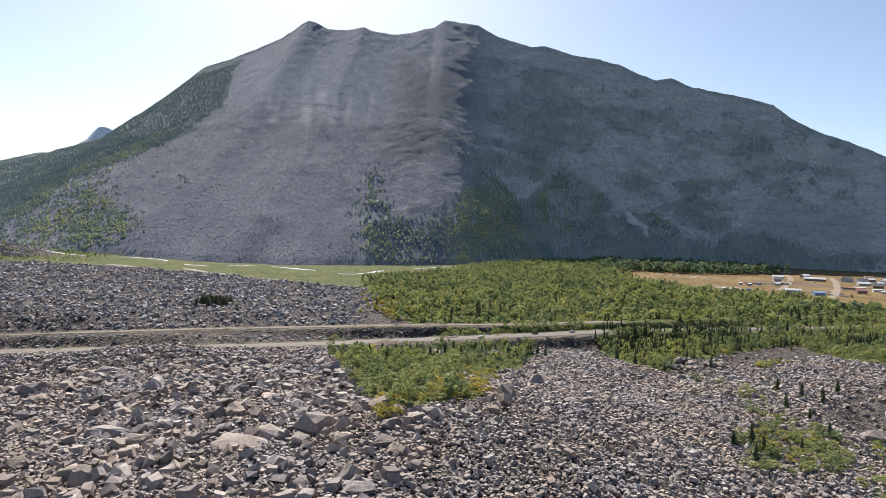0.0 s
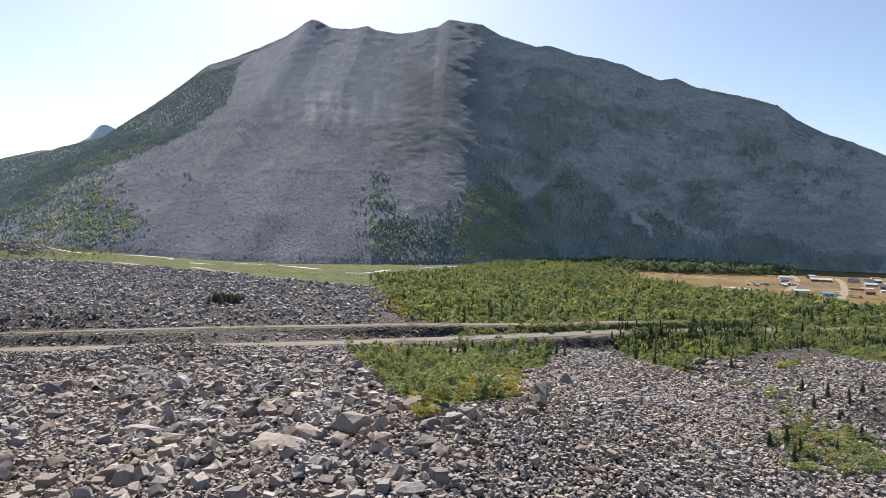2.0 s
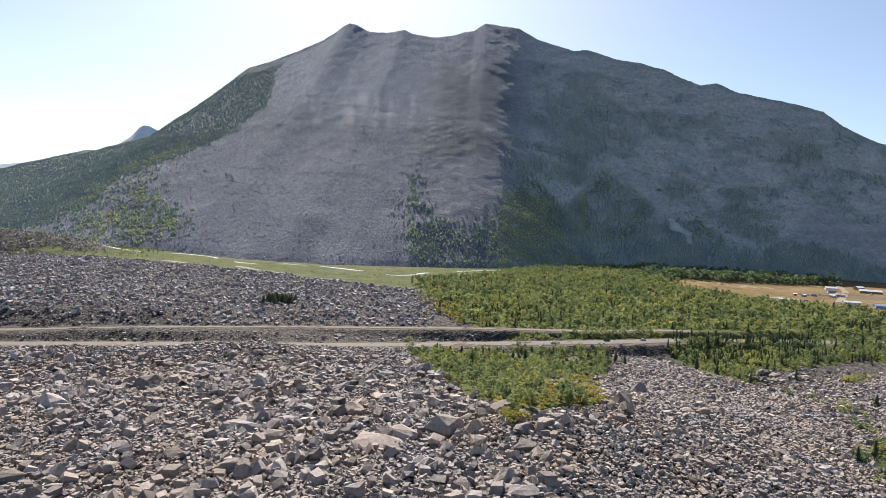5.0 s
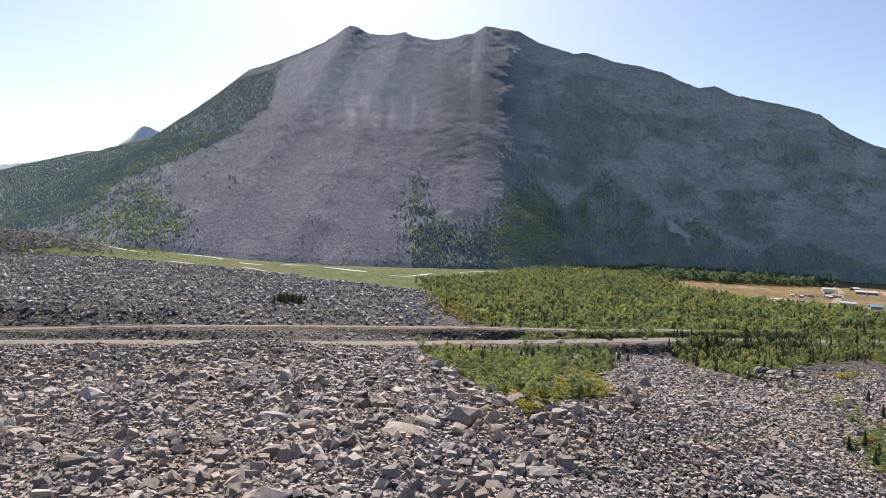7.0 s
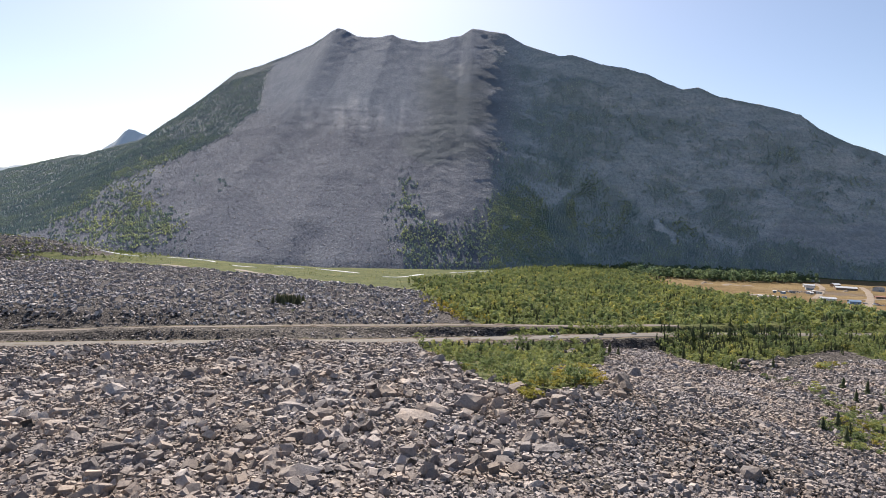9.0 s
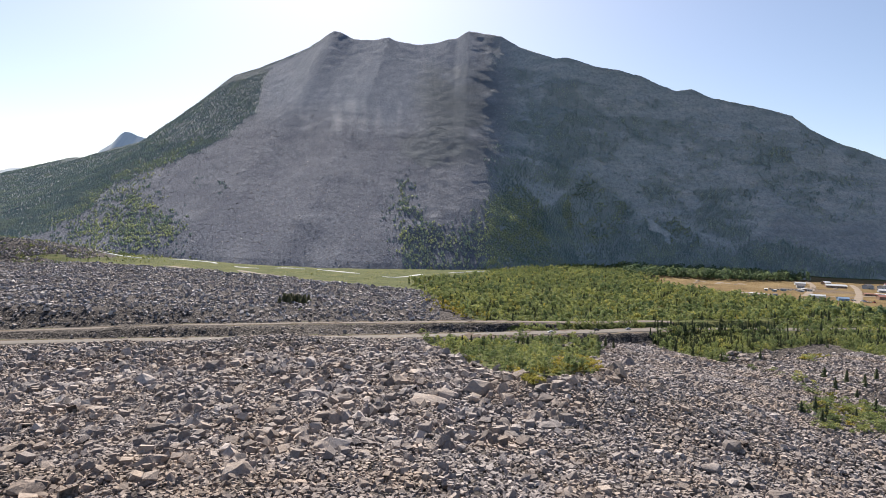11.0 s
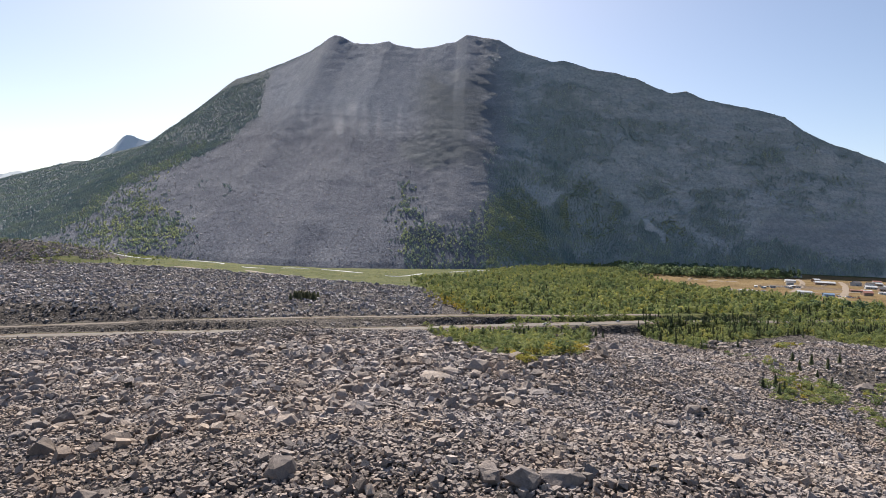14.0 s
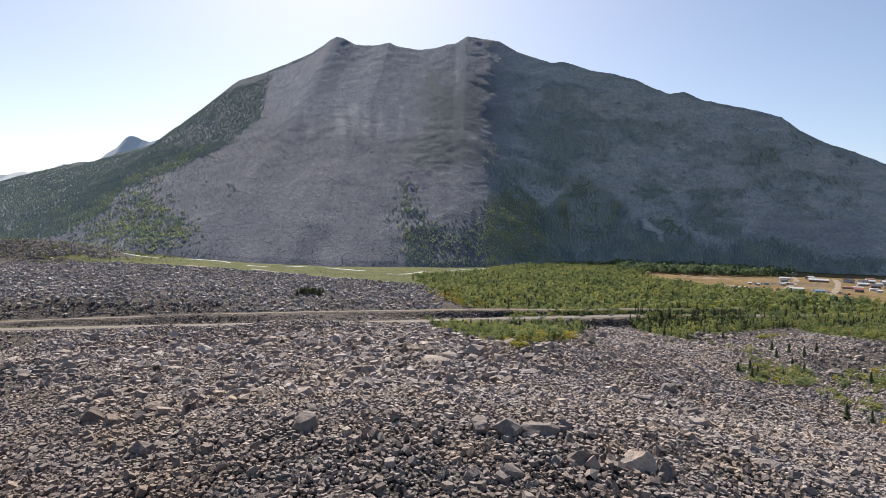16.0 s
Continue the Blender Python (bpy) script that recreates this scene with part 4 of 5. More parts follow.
# x, y, size, kind, turn, stretch of the blocks that stand out
KNOWN = [(-56, 157, 11.0, 0, 10, 1.3), (-29.5, 166, 6.0, 9, 40, 1.0), (-38, 166, 9.0, 3, 20, 1.2), (21, 193, 7.5, 5, 80, 1.0), (36, 230, 6.5, 9, 30, 1.0),
         (-55, 164, 6.0, 5, 60, 1.0), (-101, 172, 7.0, 1, 0, 1.5), (-88, 163, 6.5, 4, 15, 1.0), (-36, 24, 6.2, 3, 30, 1.2), (-42, 28, 6.0, 2, 70, 1.0),
         (-28, 28, 6.0, 1, 5, 1.4), (-22, 14, 5.0, 9, 20, 1.0), (-9, 16, 6.0, 5, 0, 1.3), (-4, 15, 4.6, 9, 50, 1.0), (-37, 6, 4.6, 8, 0, 1.0),
         (-84, 32, 6.5, 5, 60, 1.0), (-123, 29, 5.5, 3, 40, 1.0), (30, 87, 5.0, 8, 0, 1.2), (24, 64, 5.0, 1, 15, 1.2), (25, 29, 5.0, 0, 10, 1.6),
         (-22, 132, 5.0, 9, 0, 1.0), (38, 127, 6.0, 8, 30, 1.1), (49, 198, 4.6, 2, 0, 1.2), (43, 197, 4.2, 7, 30, 1.4), (-60, 334, 8.0, 5, 20, 1.3)]
for x, y, size, kind, turn, stretch in KNOWN:
    put_boulder(x, y, size, kind, turn, "large pale grey limestone boulder among broken blocks", stretch, 0.2 if kind in (0, 7) else 0.12)
boulder_places = np.concatenate([spread(260, LEFT_AREA, 31), spread(140, NEAR_AREA, 33)])
boulder_ok = (rubble(boulder_places[:, 0], boulder_places[:, 1]) > 0.5) & (np.abs(boulder_places[:, 1] - line_y(ROAD, boulder_places[:, 0])) > 14) & (np.abs(boulder_places[:, 1] - line_y(TRACK, boulder_places[:, 0])) > 10)
for k, (x, y) in enumerate(boulder_places[boulder_ok][:270]):
    put_boulder(float(x), float(y), 3.2 + 4.2 * random.random() ** 2.5, k, None, stretch=random.uniform(0.9, 1.4))


# ---- woods ----
ASPENS = [aspen_shape(70, 0.075, 0, 0.28, 200 + k, 0.10, True) for k in range(8)]
ASPENS_FAR = [aspen_shape(46, 0.10, 0, 0.25, 300 + k, 0.12, True) for k in range(8)]
SPRUCES = [spruce_shape(7, 6, 400 + k) for k in range(4)]
SPRUCES_FAR = [spruce_shape(4, 4, 500 + k, 0.2) for k in range(3)]


OUTCROPS = [(-8, 333, 7), (28, 334, 6), (131, 322, 9), (150, 338, 8), (142, 344, 6)]


def off_outcrops(x, y):
    ok = np.ones(np.shape(x), bool)
    for cx, cy, reach in OUTCROPS:
        ok &= (np.hypot(x - cx, (y - cy + 3) * 0.6) > reach + 2)
    return ok


for cx, cy, reach in OUTCROPS:
    for k in range(3 + int(reach)):
        put_boulder(cx + random.gauss(0, reach * 0.5), cy + random.gauss(0, reach * 0.35), random.uniform(2.2, 5.5), random.randrange(10), None, "pale limestone boulder in an outcrop among trees", random.uniform(0.9, 1.4), 0.02)


def wood_field(name, kinds, n, sizes, areas, mats, label, seed, thick=0.3, keep=None):
    out = []
    for k, (area, share) in enumerate(areas):
        out.append(spread(int(n * share), area, seed + 10 * k))
    q = np.concatenate(out)
    r = np.random.default_rng(seed + 1)
    q = q + r.normal(0, 1, q.shape) * np.where(q[:, 1:] > 440, 9.0, 1.5)
    ok = fbm(q[:, 0], q[:, 1], 45, 3, seed) > r.uniform(-1, 1, len(q)) * 0.5 - thick
    ok &= np.abs(q[:, 1] - line_y(ROAD, q[:, 0])) > np.where(q[:, 0] > 115, 5, 11)
    ok &= np.abs(q[:, 1] - line_y(TRACK, q[:, 0])) > np.where(q[:, 0] > 120, 1.5, 5)
    ok &= off_outcrops(q[:, 0], q[:, 1])
    if seed == 601:
        ok &= wooded(q[:, 0], q[:, 1])
    if keep is not None:
        ok &= keep(q[:, 0], q[:, 1])
    q = q[ok]
    n = len(q)
    size = r.uniform(*sizes, n) * r.uniform(0.75, 1.1, n)
    turn = turns(n, 0.04) * size[:, None, None]
    turn[:, :, :2] *= r.uniform(0.8, 1.25, n)[:, None, None]
    me = scatter_mesh(name, kinds, r.integers(0, len(kinds), n), turn, np.stack([q[:, 0], q[:, 1], height(q[:, 0], q[:, 1]) - 0.15], -1), mats)
    return tagged(new(name, me), label, "trees", kind="stuff")


SPRUCE_STAND = [(100, 385), (118, 362), (160, 375), (240, 425), (230, 460), (110, 432)]
SPRUCE_ROW = [(230, 395), (300, 405), (430, 440), (430, 470), (250, 445)]
ROAD_FRONT = [(112, 385), (450, 470), (450, 500), (112, 412)]
FOOT_WOOD = [(-960, 1020), (-700, 1040), (-560, 1060), (-480, 1085), (-560, 1140), (-960, 1230)]
wood_field("roadside_wood", ASPENS, 620, (4.5, 8.0), [(ROAD_FRONT, 1.0)], [BARK, ASPEN], "dense green aspens that hide the highway", 591, 0.6)
wood_field("foot_wood", ASPENS_FAR, 520, (4, 8), [(FOOT_WOOD, 1.0)], [BARK, ASPEN], "scattered green trees at the foot of the mountain", 595, 0.1)
HILL_FOOT = [(-1000, 880), (-660, 868), (-560, 930), (-590, 1000), (-640, 1075), (-1000, 1075)]
wood_field("hill_wood", ASPENS_FAR, 1000, (3, 7.5), [(HILL_FOOT, 1.0)], [BARK, ASPEN], "pale green trees round a debris hill", 593, 0.2)
wood_field("field_wood", ASPENS_FAR, 1200, (15, 24), [(FIELD_WOOD, 1.0)], [BARK, POPLAR], "row of tall green trees beyond the field", 597, 0.5)
FLATS = [(-640, 920), (-300, 850), (-90, 720), (-60, 900), (60, 1160), (-100, 1010), (-380, 960), (-600, 1040)]
wood_field("flat_shrubs", ASPENS_FAR, 650, (1.2, 3.2), [(FLATS, 1.0)], [BARK, ASPEN], "low green shrubs on the river flats", 599, 0.0)
wood_field("aspen_wood", ASPENS, 3600, (4.0, 8.0), [(BASIN, 0.21), (RIGHT_WOOD, 0.70), (ALONG_ROAD, 0.08)], [BARK, ASPEN], "green aspens and willows beside the highway", 601, 0.55)
wood_field("valley_aspen_wood", ASPENS_FAR, 11500, (5.5, 13), [(VALLEY_WOOD, 1.0)], [BARK, ASPEN], "dense green aspen wood on the valley floor", 641)
wood_field("golden_wood", ASPENS_FAR, 950, (3.5, 8), [(VALLEY_WOOD, 0.75), ([(-52, 445), (-10, 430), (10, 450), (-40, 560), (-70, 570)], 0.25)], [BARK, GOLD], "yellowing trees in the valley wood", 661)
wood_field("spruce_wood", SPRUCES, 1150, (5, 9), [(SPRUCE_STAND, 0.5), (SPRUCE_ROW, 0.33), (RIGHT_WOOD, 0.17)], [BARK, SPRUCE], "dark pointed spruces among the aspens", 681)
wood_field("valley_spruce_wood", SPRUCES_FAR, 2100, (5, 11), [(VALLEY_WOOD, 1.0)], [BARK, SPRUCE], "dark spruces scattered through the valley wood", 721)


def part(name, me, parent, label=""):
    ob = new(name, me)
    ob.parent = parent
    if label:
        ob["label"] = label
    return ob


def split_plant(shape, wood_name, leaf_name, leaf_mat):
    """Two meshes, the wood and the leaves, of a plant one metre high."""
    v, t, kind = shape
    out = []
    for which, name, m in ((0, wood_name, BARK), (1, leaf_name, leaf_mat)):
        used, back = np.unique(t[kind == which], return_inverse=True)
        out.append(mesh_from(name, v[used], back.reshape(-1, 3), [m]))
    return out


def plant_thing(name, meshes, label, category, group):
    thing = tagged(new(name), label, category, group)
    for me in meshes:
        part(me.name.split(".")[0], me, thing)
    return thing


def plant_out(models, places, sizes, wide=(0.85, 1.2)):
    """Stands copies of the models at the places; each model itself takes the first place it is picked for."""
    free = list(range(len(models)))
    for k, (x, y) in enumerate(places):
        i = k % len(models)
        h = random.uniform(*sizes)
        w = h * random.uniform(*wide)
        z = float(height(np.array([float(x)]), np.array([float(y)]))[0]) - 0.1
        m = pose(float(x), float(y), z, random.uniform(-2, 2), random.uniform(-2, 2), random.uniform(0, 360))
        thing = models[i]
        if i in free:
            free.remove(i)
        else:
            thing = copy_thing(models[i], m)
        thing.matrix_basis = m @ Matrix.Diagonal((w, w, h, 1))


def clear(places):
    ok = (np.abs(places[:, 1] - line_y(ROAD, places[:, 0])) > 12) & (np.abs(places[:, 1] - line_y(TRACK, places[:, 0])) > 6)
    return places[ok & off_outcrops(places[:, 0], places[:, 1])]


aspen_models = [plant_thing("aspen_tree", split_plant(aspen_shape(190, 0.05, 5, 0.33, 20 + k, 0.12), "trunk", "crown", ASPEN), "young green aspen tree beside the slide debris", "tree", "aspens below the highway") for k in range(5)]
plant_out(aspen_models, clear(spread(95, BASIN, 41)), (4.5, 8.0))
gold_models = [plant_thing("willow_shrub", split_plant(aspen_shape(170, 0.07, 6, 0.62, 40 + k, 0.03), "stem", "foliage", GOLD), "yellowing willow shrub at the edge of the rubble", "shrub", "golden shrubs") for k in range(3)]
plant_out(gold_models, np.array([(-18, 173), (-15, 176), (-12, 182), (-8, 184), (-3, 187), (3, 189), (8, 191), (12, 193), (-16, 181), (-20, 185), (-10, 190), (-5, 195), (2, 197), (8, 200), (-24, 196), (-22, 190), (-36, 243), (-40, 250), (-34, 236), (12, 205), (-19, 169), (-17, 167), (-15, 171), (-20, 175), (15, 196), (5, 193), (0, 191), (-6, 190)] + [tuple(p) for p in spread(16, BROWN_SPOT, 53)] + [tuple(p) for p in spread(12, SHRUBS, 55)] + [tuple(p) for p in spread(14, SHRUBS_NEAR, 57)] + [tuple(p) for p in spread(9, GRASS_SPOT, 59)], float), (2.4, 4.6), (1.0, 1.5))
bush_models = [plant_thing("green_shrub", split_plant(aspen_shape(170, 0.07, 6, 0.6, 60 + k, 0.03), "stem", "foliage", ASPEN), "leafy green shrub growing among broken rock", "shrub", "shrubs among the rubble") for k in range(4)]
plant_out(bush_models, np.concatenate([spread(95, SHRUBS, 43), spread(120, SHRUBS_NEAR, 45), spread(10, SOIL_STRIP, 47), spread(8, BROWN_SPOT, 49), spread(6, GRASS_SPOT, 51), [(-72, 366), (-70, 371), (-66, 369), (-183, 458)]]), (1.8, 4.6), (0.95, 1.5))
poplar_models = [plant_thing("poplar_tree", split_plant(aspen_shape(260, 0.055, 6, 0.36, 120 + k, 0.12), "trunk", "crown", POPLAR), "tall green poplar beside the village", "tree", "poplars by the village") for k in range(3)]
plant_out(poplar_models, np.array([(391, 562), (383, 566), (374, 558), (400, 570), (365, 575), (352, 576), (340, 580), (346, 560), (330, 588), (410, 585), (425, 575), (318, 600), (438, 600), (452, 612)], float), (11, 17))
spruce_models = [plant_thing("spruce_tree", split_plant(spruce_shape(11, 8, 80 + k, 0.23), "trunk", "crown", SPRUCE), "dark green spruce standing in the debris", "tree", "lone spruces") for k in range(4)]
plant_out(spruce_models, np.array([(95, 189), (103, 193), (96, 177), (104, 187), (144, 244), (146, 231), (143, 214), (167, 256), (120, 193), (152, 332), (157, 274), (162, 263), (171, 262), (187, 276), (115, 136), (126, 137), (170, 201),
                                   (-50, 330), (-42, 322), (-36, 333), (-20, 335), (-12, 330), (5, 338), (18, 343), (24, 345), (30, 346), (36, 340), (44, 348), (52, 352), (-30, 300), (-8, 310), (-46, 326), (-28, 329), (-16, 327), (0, 326), (9, 329), (15, 336), (21, 331), (36, 331), (41, 337), (49, 342), (55, 345), (-40, 312), (-24, 318), (-4, 318), (12, 316), (30, 322), (46, 330), (58, 336), (26, 310)], float), (5.0, 8.5))
plant_out([plant_thing("spruce_tree", split_plant(spruce_shape(9, 8, 90, 0.40), "trunk", "crown", DULL), "bushy olive spruce in a clump on the debris mound", "tree", "spruces on the mound")],
          np.array([(-212 + 3.1 * (k % 8) + 1.3 * (k // 8), 496 + 4.0 * (k // 8) + 2.2 * (k % 3)) for k in range(24)], float), (6.0, 10.0))


def mountain_woods():
    conifers, rounds = [], []
    for k in range(4):
        turn = rng.uniform(0, 6.28) + np.arange(4) * 1.5708
        ring = np.stack([np.cos(turn), np.sin(turn), 0 * turn], -1) * rng.uniform(0.2, 0.32, (4, 1)) + np.stack([0 * turn, 0 * turn, rng.uniform(0.0, 0.2, 4)], -1)
        conifers.append((np.concatenate([ring, [(rng.normal(0, 0.03), rng.normal(0, 0.03), 1.0)]]), np.array([(i, (i + 1) % 4, 4) for i in range(4)]), np.zeros(4, int)))
        turn = rng.uniform(0, 6.28) + np.arange(5) * 1.2566
        ring = np.stack([np.cos(turn), np.sin(turn), 0 * turn], -1) * rng.uniform(0.3, 0.5, (5, 1)) + np.stack([0 * turn, 0 * turn, rng.uniform(0.3, 0.6, 5)], -1)
        rounds.append((np.concatenate([ring, [(rng.normal(0, 0.12), rng.normal(0, 0.12), 0.95), (0, 0, 0.0)]]), np.array([(i, (i + 1) % 5, 5) for i in range(5)] + [((i + 1) % 5, i, 6) for i in range(5)]), np.zeros(10, int)))
    n = 240000
    x, s = rng.uniform(-2300, 1900, n), rng.uniform(0.0, 1.0, n) ** 1.15
    x, s = np.concatenate([x, rng.uniform(-1100, 250, 70000), rng.uniform(-2300, -450, 50000)]), np.concatenate([s, rng.uniform(0, 0.5, 70000), rng.uniform(0.05, 1.0, 50000)])
    n = len(x)
    y, z = slope_place(x, s)
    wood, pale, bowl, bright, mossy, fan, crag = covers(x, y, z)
    crest = (s > 0.975) & ((x > 330) | (x < -620))
    keep = (0.75 * wood**1.6 > rng.uniform(0.02, 1.0, n)) | (crest & (rng.uniform(0, 1, n) < 0.8))
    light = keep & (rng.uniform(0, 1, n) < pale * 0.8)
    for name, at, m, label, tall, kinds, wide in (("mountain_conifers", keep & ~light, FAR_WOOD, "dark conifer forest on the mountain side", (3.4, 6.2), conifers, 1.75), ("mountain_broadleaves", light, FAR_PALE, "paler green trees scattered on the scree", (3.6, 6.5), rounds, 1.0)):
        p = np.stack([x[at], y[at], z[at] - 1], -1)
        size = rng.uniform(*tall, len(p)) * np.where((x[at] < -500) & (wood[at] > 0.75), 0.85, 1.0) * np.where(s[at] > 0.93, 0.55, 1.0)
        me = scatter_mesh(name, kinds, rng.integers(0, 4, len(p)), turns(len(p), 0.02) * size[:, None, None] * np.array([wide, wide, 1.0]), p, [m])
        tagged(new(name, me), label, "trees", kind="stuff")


mountain_woods()


def scree_blocks():
    """Blocks that lie on the lower part of the scree fan."""
    n = 12000
    x, s = rng.uniform(-1000, 60, n), rng.uniform(0.0, 0.62, n) ** 1.2
    y, z = slope_place(x, s)
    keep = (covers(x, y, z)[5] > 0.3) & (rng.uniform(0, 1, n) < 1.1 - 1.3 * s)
    p = np.stack([x[keep], y[keep], z[keep]], -1)
    size = 1.0 * (3.8 / 1.0) ** (rng.uniform(0, 1, len(p)) ** 3.0)
    me = scatter_mesh("scree_blocks", ROCKS_SMALL, rng.integers(0, len(ROCKS_SMALL), len(p)), turns(len(p), 0.35) * size[:, None, None] * np.array([1.0, 1.0, 0.75]), p, [ROCK])
    tagged(new("scree_blocks", me), "fallen blocks strewn over the scree fan", "rubble", kind="stuff")


scree_blocks()


# ---- village and vehicles ----
def box_mesh(name, sx, sy, z0, z1, m, x=0.0, y=0.0, bevel=0.0, taper=1.0):
    bm = bmesh.new()
    bmesh.ops.create_cube(bm, size=1)
    for v in bm.verts:
        k = taper if v.co.z > 0 else 1.0
        v.co = (x + v.co.x * sx * k, y + v.co.y * sy * k, z0 if v.co.z < 0 else z1)
    if bevel:
        bmesh.ops.bevel(bm, geom=list(bm.edges), offset=bevel, segments=2, affect="EDGES")
    me = bpy.data.meshes.new(name)
    bm.to_mesh(me)
    bm.free()
    me.materials.append(m)
    return me


def roof_mesh(sx, sy, z0, rise, m):
    """A gable roof with thickness and eaves."""
    hx, hy = sx / 2 + 0.6, sy / 2 + 0.7
    v = [(-hx, -hy, z0), (hx, -hy, z0), (hx, 0, z0 + rise), (-hx, 0, z0 + rise), (hx, hy, z0), (-hx, hy, z0)]
    v += [(a, b, c - 0.3) for a, b, c in v]
    f = [(0, 1, 2, 3), (3, 2, 4, 5), (7, 6, 9, 8), (8, 9, 11, 10), (0, 6, 7, 1), (4, 10, 11, 5), (0, 3, 9, 6), (3, 5, 11, 9), (1, 7, 8, 2), (2, 8, 10, 4)]
    me = bpy.data.meshes.new("roof")
    me.from_pydata(v, [], f)
    me.materials.append(m)
    return me


def gable_mesh(sx, sy, z0, z1, rise, m):
    hx, hy = sx / 2, sy / 2
    v = [(-hx, -hy, z0), (hx, -hy, z0), (hx, hy, z0), (-hx, hy, z0), (-hx, -hy, z1), (hx, -hy, z1), (hx, hy, z1), (-hx, hy, z1), (-hx, 0, z1 + rise), (hx, 0, z1 + rise)]
    f = [(0, 1, 5, 4), (1, 2, 6, 9, 5), (2, 3, 7, 6), (3, 0, 4, 8, 7), (3, 2, 1, 0), (4, 5, 9, 8), (6, 7, 8, 9)]
    me = bpy.data.meshes.new("wall")
    me.from_pydata(v, [], f)
    me.materials.append(m)
    return me


PAINTS = {n: plain_material(n, tuple(0.85 * v for v in c), c, 0.3, 0.6) for n, c in (("white_siding", (0.72, 0.71, 0.69)), ("grey_siding", (0.42, 0.43, 0.45)), ("brown_siding", (0.28, 0.19, 0.14)), ("blue_sheet", (0.22, 0.33, 0.48)),
                                                                                  ("pale_roof", (0.66, 0.66, 0.66)), ("dark_roof", (0.13, 0.12, 0.12)), ("red_roof", (0.36, 0.16, 0.12)))}
GLASS = plain_material("dark_glass", (0.02, 0.025, 0.03), (0.04, 0.045, 0.05), 1.0, 0.08)
TYRE = plain_material("tyre_rubber", (0.02, 0.02, 0.02), (0.035, 0.035, 0.035), 4.0, 0.9)
CAR_PAINTS = [plain_material(n, c, tuple(1.1 * v for v in c), 1.0, 0.3, 0.2) for n, c in (("black_car_paint", (0.03, 0.03, 0.035)), ("white_car_paint", (0.7, 0.7, 0.7)), ("red_car_paint", (0.4, 0.05, 0.04)), ("silver_car_paint", (0.45, 0.46, 0.48)), ("blue_car_paint", (0.07, 0.12, 0.28)))]


def building(name, x, y, sx, sy, tall, turn, wall, roof, label, rise=None):
    thing = tagged(new(name), label, "building", "village buildings")
    rise = 0.28 * sy if rise is None else rise
    part("wall", gable_mesh(sx, sy, -0.5, tall, rise, PAINTS[wall]), thing)
    part("roof", roof_mesh(sx, sy, tall + 0.25, rise, PAINTS[roof]), thing)
    part("door", box_mesh("door", 1.2, 0.1, 0.0, 2.1, PAINTS["dark_roof"], -0.2 * sx, -sy / 2 - 0.04), thing)
    for k in range(max(2, int(sx / 5))):
        wx = -sx / 2 + (k + 0.5) * sx / max(2, int(sx / 5))
        if abs(wx + 0.2 * sx) > 1.6:
            part("window", box_mesh("window", 1.4, 0.08, 1.0, 2.2, GLASS, wx, -sy / 2 - 0.03), thing)
    thing.matrix_basis = pose(x, y, float(height(np.array([x * 1.0]), np.array([y * 1.0]))[0]) + 0.1, 0, 0, turn)
    return thing


building("long_shed", 655, 1045, 34, 10, 3.6, -14, "brown_siding", "pale_roof", "long low shed with a pale metal roof")
building("trailer_home", 612, 892, 19, 6, 3.0, -12, "brown_siding", "red_roof", "long brown trailer home on a dirt yard", 0.8)
building("long_shed", 480, 812, 20, 7, 3.2, -10, "white_siding", "pale_roof", "white shed beside the yard trees")
building("boat_shed", 500, 786, 14, 7, 3.4, -8, "blue_sheet", "blue_sheet", "blue sheet metal shed beside the yard trees")
building("house", 724, 1060, 16, 11, 5.2, 20, "grey_siding", "dark_roof", "grey two-storey house with a dark roof")
building("house", 768, 1085, 13, 9, 3.6, 10, "white_siding", "dark_roof", "white village house with a dark roof")
building("house", 789, 1092, 13, 9, 3.6, 0, "brown_siding", "pale_roof", "brown village house with a pale roof")
building("house", 812, 1084, 14, 10, 4.0, -6, "white_siding", "pale_roof", "white village house with a pale roof")
building("trailer_home", 634, 900, 14, 5, 3.0, -16, "grey_siding", "pale_roof", "pale trailer home on a dirt yard", 0.7)
building("trailer_home", 642, 872, 14, 5, 3.0, -16, "white_siding", "pale_roof", "white trailer home on a dirt yard", 0.7)
building("house", 730, 1268, 20, 11, 4.2, -15, "grey_siding", "dark_roof", "dark house below the wooded slope")
building("house", 700, 1298, 16, 9, 3.2, 0, "brown_siding", "pale_roof", "low house below the wooded slope")
building("house", 850, 1130, 14, 10, 3.8, 15, "white_siding", "dark_roof", "white village house with a dark roof")
building("house", 880, 1090, 16, 10, 3.8, -20, "brown_siding", "red_roof", "brown village house with a red roof")
building("long_shed", 760, 960, 24, 9, 3.4, -20, "grey_siding", "pale_roof", "grey shed with a pale roof")
building("house", 930, 1160, 14, 10, 3.6, 10, "white_siding", "pale_roof", "white village house with a pale roof")

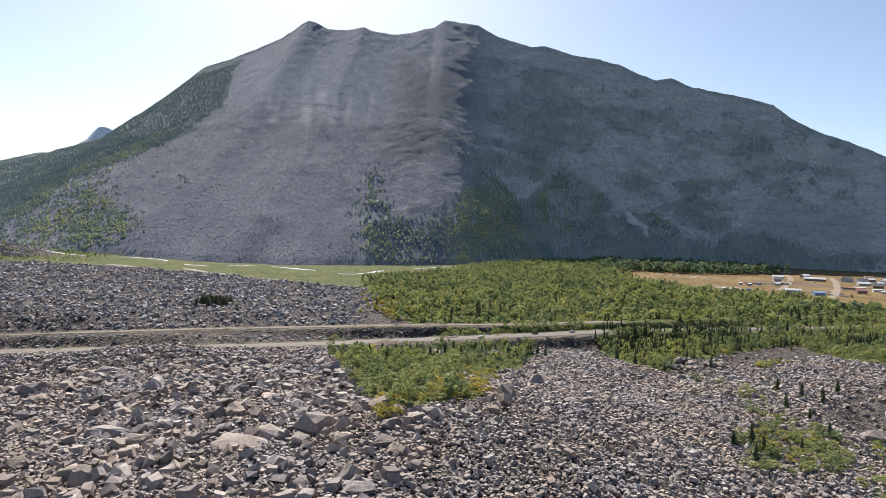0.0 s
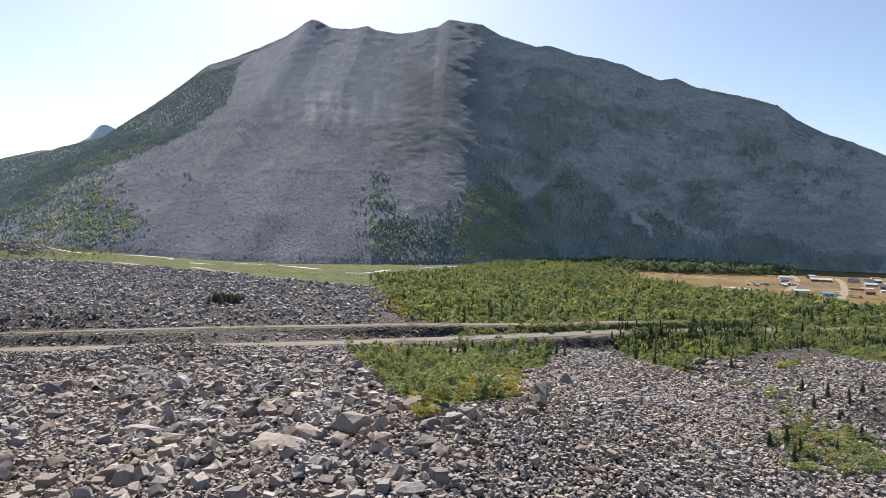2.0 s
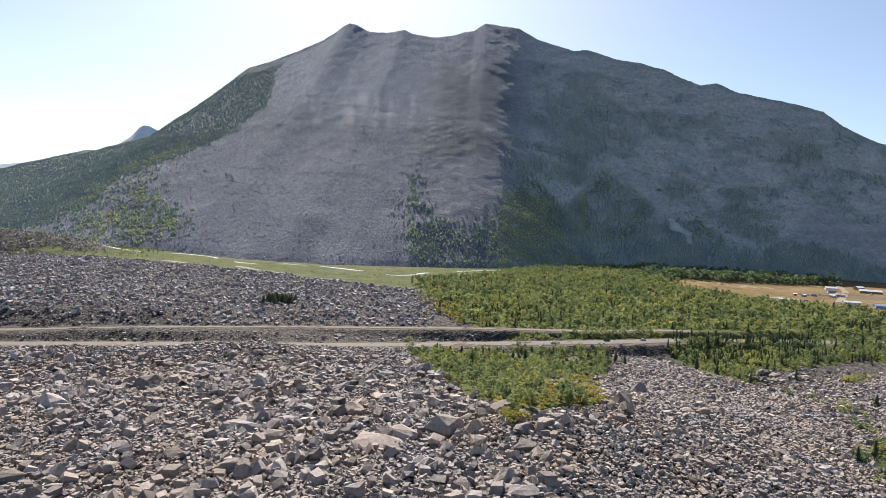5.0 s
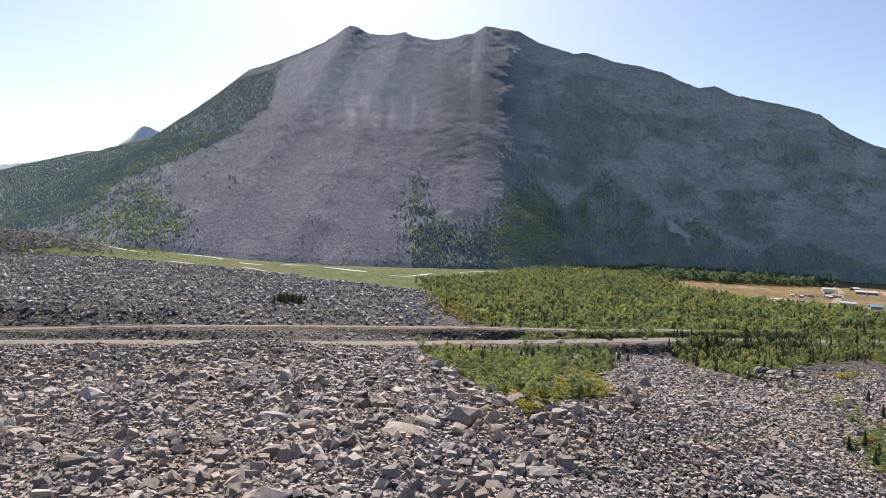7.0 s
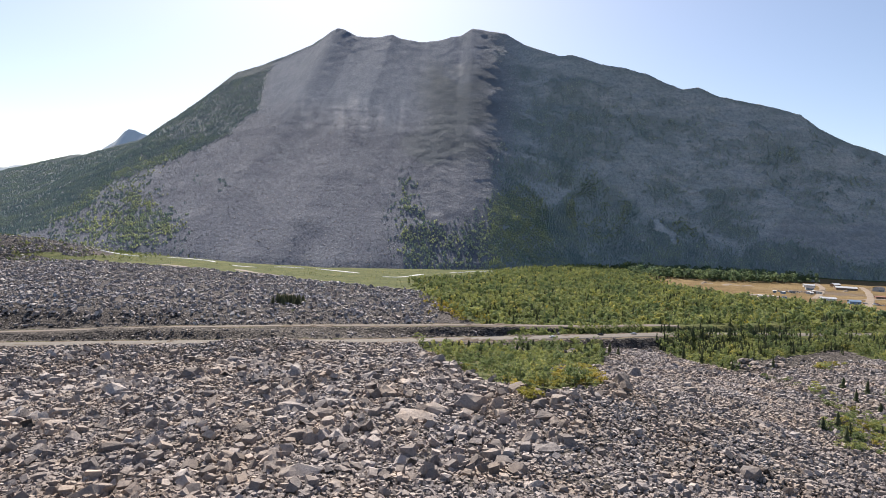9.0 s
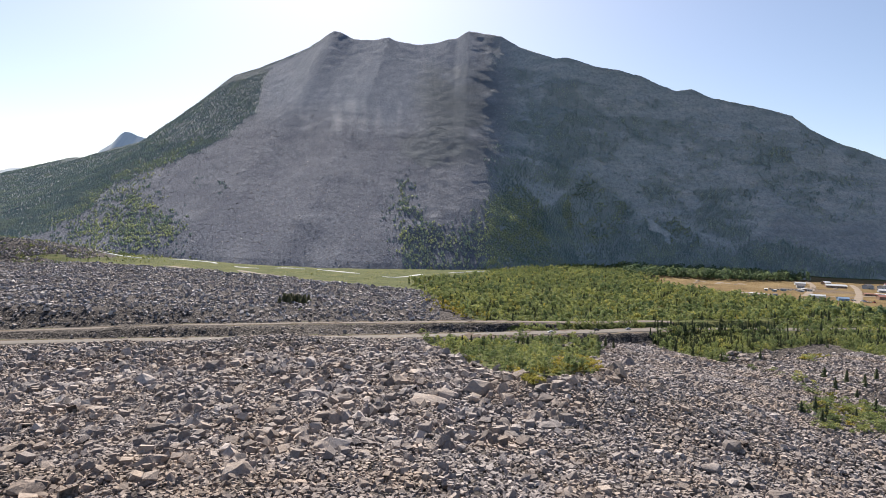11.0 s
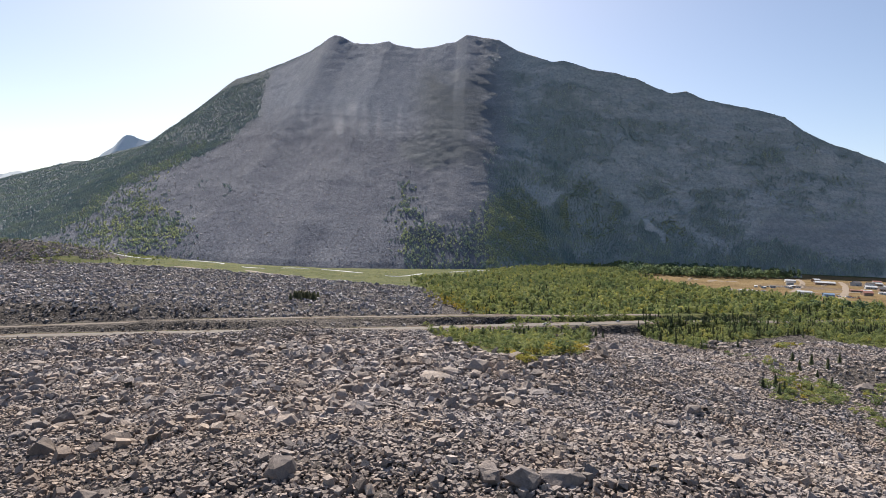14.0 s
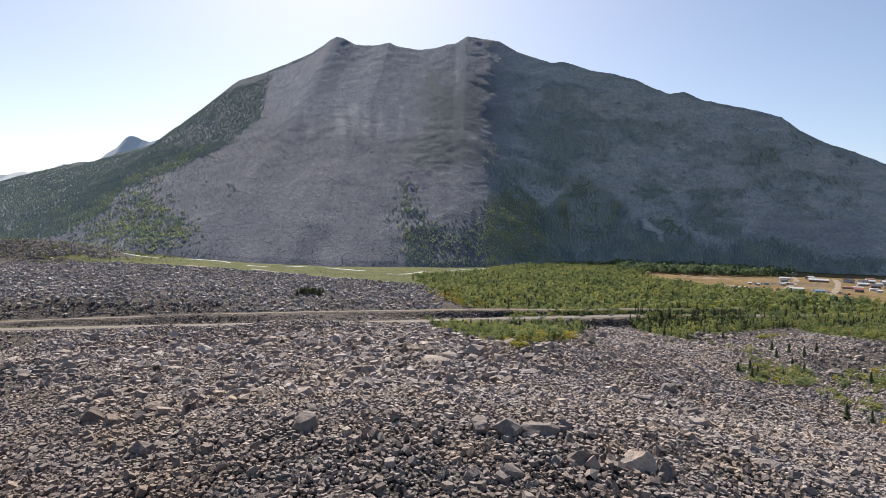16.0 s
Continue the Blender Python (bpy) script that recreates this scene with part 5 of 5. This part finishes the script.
for k, (x, y, sx, turn) in enumerate([(745, 1010, 15, 12), (772, 1030, 14, -8), (800, 1012, 16, 5), (835, 1040, 14, 20), (700, 985, 18, -14), (690, 940, 15, -14), (715, 915, 16, -18), (745, 930, 14, -10),
                                      (655, 845, 15, -12), (690, 870, 17, -16), (730, 880, 14, -10), (590, 835, 13, -8), (610, 1080, 18, -12), (570, 1010, 12, -20), (690, 1130, 14, 10), (820, 1140, 15, -12)]):
    wall = ("white_siding", "grey_siding", "brown_siding")[k % 3]
    roof = ("pale_roof", "dark_roof", "pale_roof", "red_roof")[k % 4]
    building("house", x, y, sx, 8 + k % 3, 3.2 + 0.3 * (k % 4), turn, wall, roof, {"white_siding": "white", "grey_siding": "grey", "brown_siding": "brown"}[wall] + " village house with a " + {"pale_roof": "pale metal", "dark_roof": "dark shingle", "red_roof": "dull red"}[roof] + " roof")


def heap_mesh(seed):
    """A dumped heap of earth with a slumped, lumpy outline."""
    r = np.random.default_rng(seed)
    verts, tris = [(0, 0, 1.0)], []
    for k, (rad, z) in enumerate(((0.3, 0.82), (0.62, 0.42), (1.0, -0.05))):
        for j in range(12):
            a = j * math.pi / 6
            q = rad * r.uniform(0.82, 1.15)
            verts.append((q * math.cos(a), q * math.sin(a), z * r.uniform(0.85, 1.1)))
    tris += [(0, 1 + j, 1 + (j + 1) % 12) for j in range(12)]
    for k in range(2):
        for j in range(12):
            a, b, c, d = 1 + 12 * k + j, 1 + 12 * k + (j + 1) % 12, 13 + 12 * k + j, 13 + 12 * k + (j + 1) % 12
            tris += [(a, c, d), (a, d, b)]
    return mesh_from("earth_heap", np.array(verts), np.array(tris), [LANE_DIRT], smooth=True)


heap_models = [heap_mesh(70 + k) for k in range(3)]
for k, (x, y) in enumerate(np.concatenate([spread(9, [(380, 1010), (470, 1000), (500, 1040), (400, 1060)], 71), spread(7, [(560, 985), (640, 1000), (650, 1020), (570, 1010)], 73)])):
    heap = tagged(new("earth_mound", heap_models[k % 3]), "heap of tan earth dumped in the dry field", "earth mound", "earth mounds in the field")
    w = random.uniform(4, 10)
    heap.matrix_basis = pose(float(x), float(y), float(height(np.array([x]), np.array([y]))[0]), 0, 0, random.uniform(0, 360)) @ Matrix.Diagonal((w, 0.7 * w, random.uniform(1.2, 3.0), 1))
for k, (x, y) in enumerate(np.concatenate([spread(9, [(440, 880), (540, 925), (560, 960), (450, 930)], 75), spread(6, [(350, 788), (400, 795), (440, 815), (380, 812)], 77), spread(10, [(600, 820), (760, 900), (860, 1010), (700, 960)], 79)])):
    wall, tone = (("white_siding", "white"), ("grey_siding", "grey"), ("white_siding", "white"), ("blue_sheet", "blue"), ("brown_siding", "brown"))[k % 5]
    building("storage_shed", float(x), float(y), random.uniform(4, 9), random.uniform(3, 4.5), random.uniform(2.3, 3.2), random.uniform(-40, 40), wall, ("pale_roof", "dark_roof", "pale_roof")[k % 3], "small " + tone + " storage shed standing in a dirt yard", 0.6)


def car_model(paint, label):
    """A parked estate car: body, cabin glass, bumpers and four wheels."""
    thing = tagged(new("car"), label, "car", "cars")
    part("body", box_mesh("body", 4.5, 1.8, 0.35, 0.95, paint, bevel=0.12), thing)
    cabin = part("cabin", box_mesh("cabin", 2.6, 1.6, 0.94, 1.5, paint, -0.2, 0, 0.08, 0.84), thing)
    part("side_glass", box_mesh("side_glass", 2.2, 1.62, 1.02, 1.38, GLASS, -0.2, 0, 0.02, 0.88), cabin)
    part("windscreen", box_mesh("windscreen", 2.66, 1.3, 1.0, 1.4, GLASS, -0.2, 0, 0.02, 0.86), cabin)
    for wx in (-1.4, 1.4):
        for wy in (-0.8, 0.8):
            verts, tris = [], []
            for a, b in ((-0.11, 0.11),):
                ring = [(math.cos(k * math.pi / 6) * 0.34, math.sin(k * math.pi / 6) * 0.34) for k in range(12)]
                verts += [(wx + c, wy + a, 0.34 + d) for c, d in ring] + [(wx + c, wy + b, 0.34 + d) for c, d in ring]
                tris += [(k, (k + 1) % 12, 12 + k) for k in range(12)] + [((k + 1) % 12, 12 + (k + 1) % 12, 12 + k) for k in range(12)]
                tris += [(0, k + 1, k) for k in range(1, 11)] + [(12, 12 + k, 13 + k) for k in range(1, 11)]
            part("wheel", mesh_from("wheel", np.array(verts), np.array(tris), [TYRE]), thing)
    return thing


def on_road(x, side, back=False):
    y = float(line_y(ROAD, x))
    slope = math.degrees(math.atan2(float(line_y(ROAD, x + 6)) - float(line_y(ROAD, x - 6)), 12))
    n = math.radians(slope + 90)
    x1, y1 = x + side * math.cos(n), y + side * math.sin(n)
    return pose(x1, y1, float(height(np.array([x1]), np.array([y1]))[0]) + 0.42, 0, 0, slope + (180 if back else 0))


car_models = [car_model(p, l) for p, l in zip(CAR_PAINTS, ("black car on the valley floor", "white car on the valley floor", "red car on the valley floor", "silver car on the valley floor", "blue car on the valley floor"))]
car_models[0].matrix_basis = on_road(62.0, 2.0)
car_models[3].matrix_basis = on_road(90.0, 2.0)
car_models[1].matrix_basis = on_road(22.0, -2.0, True)
car_models[2].matrix_basis = pose(520, 930, 13.9, 0, 0, 40)
yard_places = np.concatenate([spread(30, [(470, 915), (540, 940), (560, 965), (480, 950)], 61), spread(14, [(505, 770), (545, 765), (560, 790), (520, 800)], 63), spread(10, [(660, 920), (800, 980), (820, 1040), (720, 1010)], 65)])
for k, (x, y) in enumerate(yard_places):
    m = pose(float(x), float(y), float(height(np.array([x]), np.array([y]))[0]) + 0.05, 0, 0, random.uniform(0, 360))
    if k == 0:
        car_models[4].matrix_basis = m
    else:
        copy_thing(car_models[random.choice((0, 1, 1, 2, 3, 3, 4))], m)
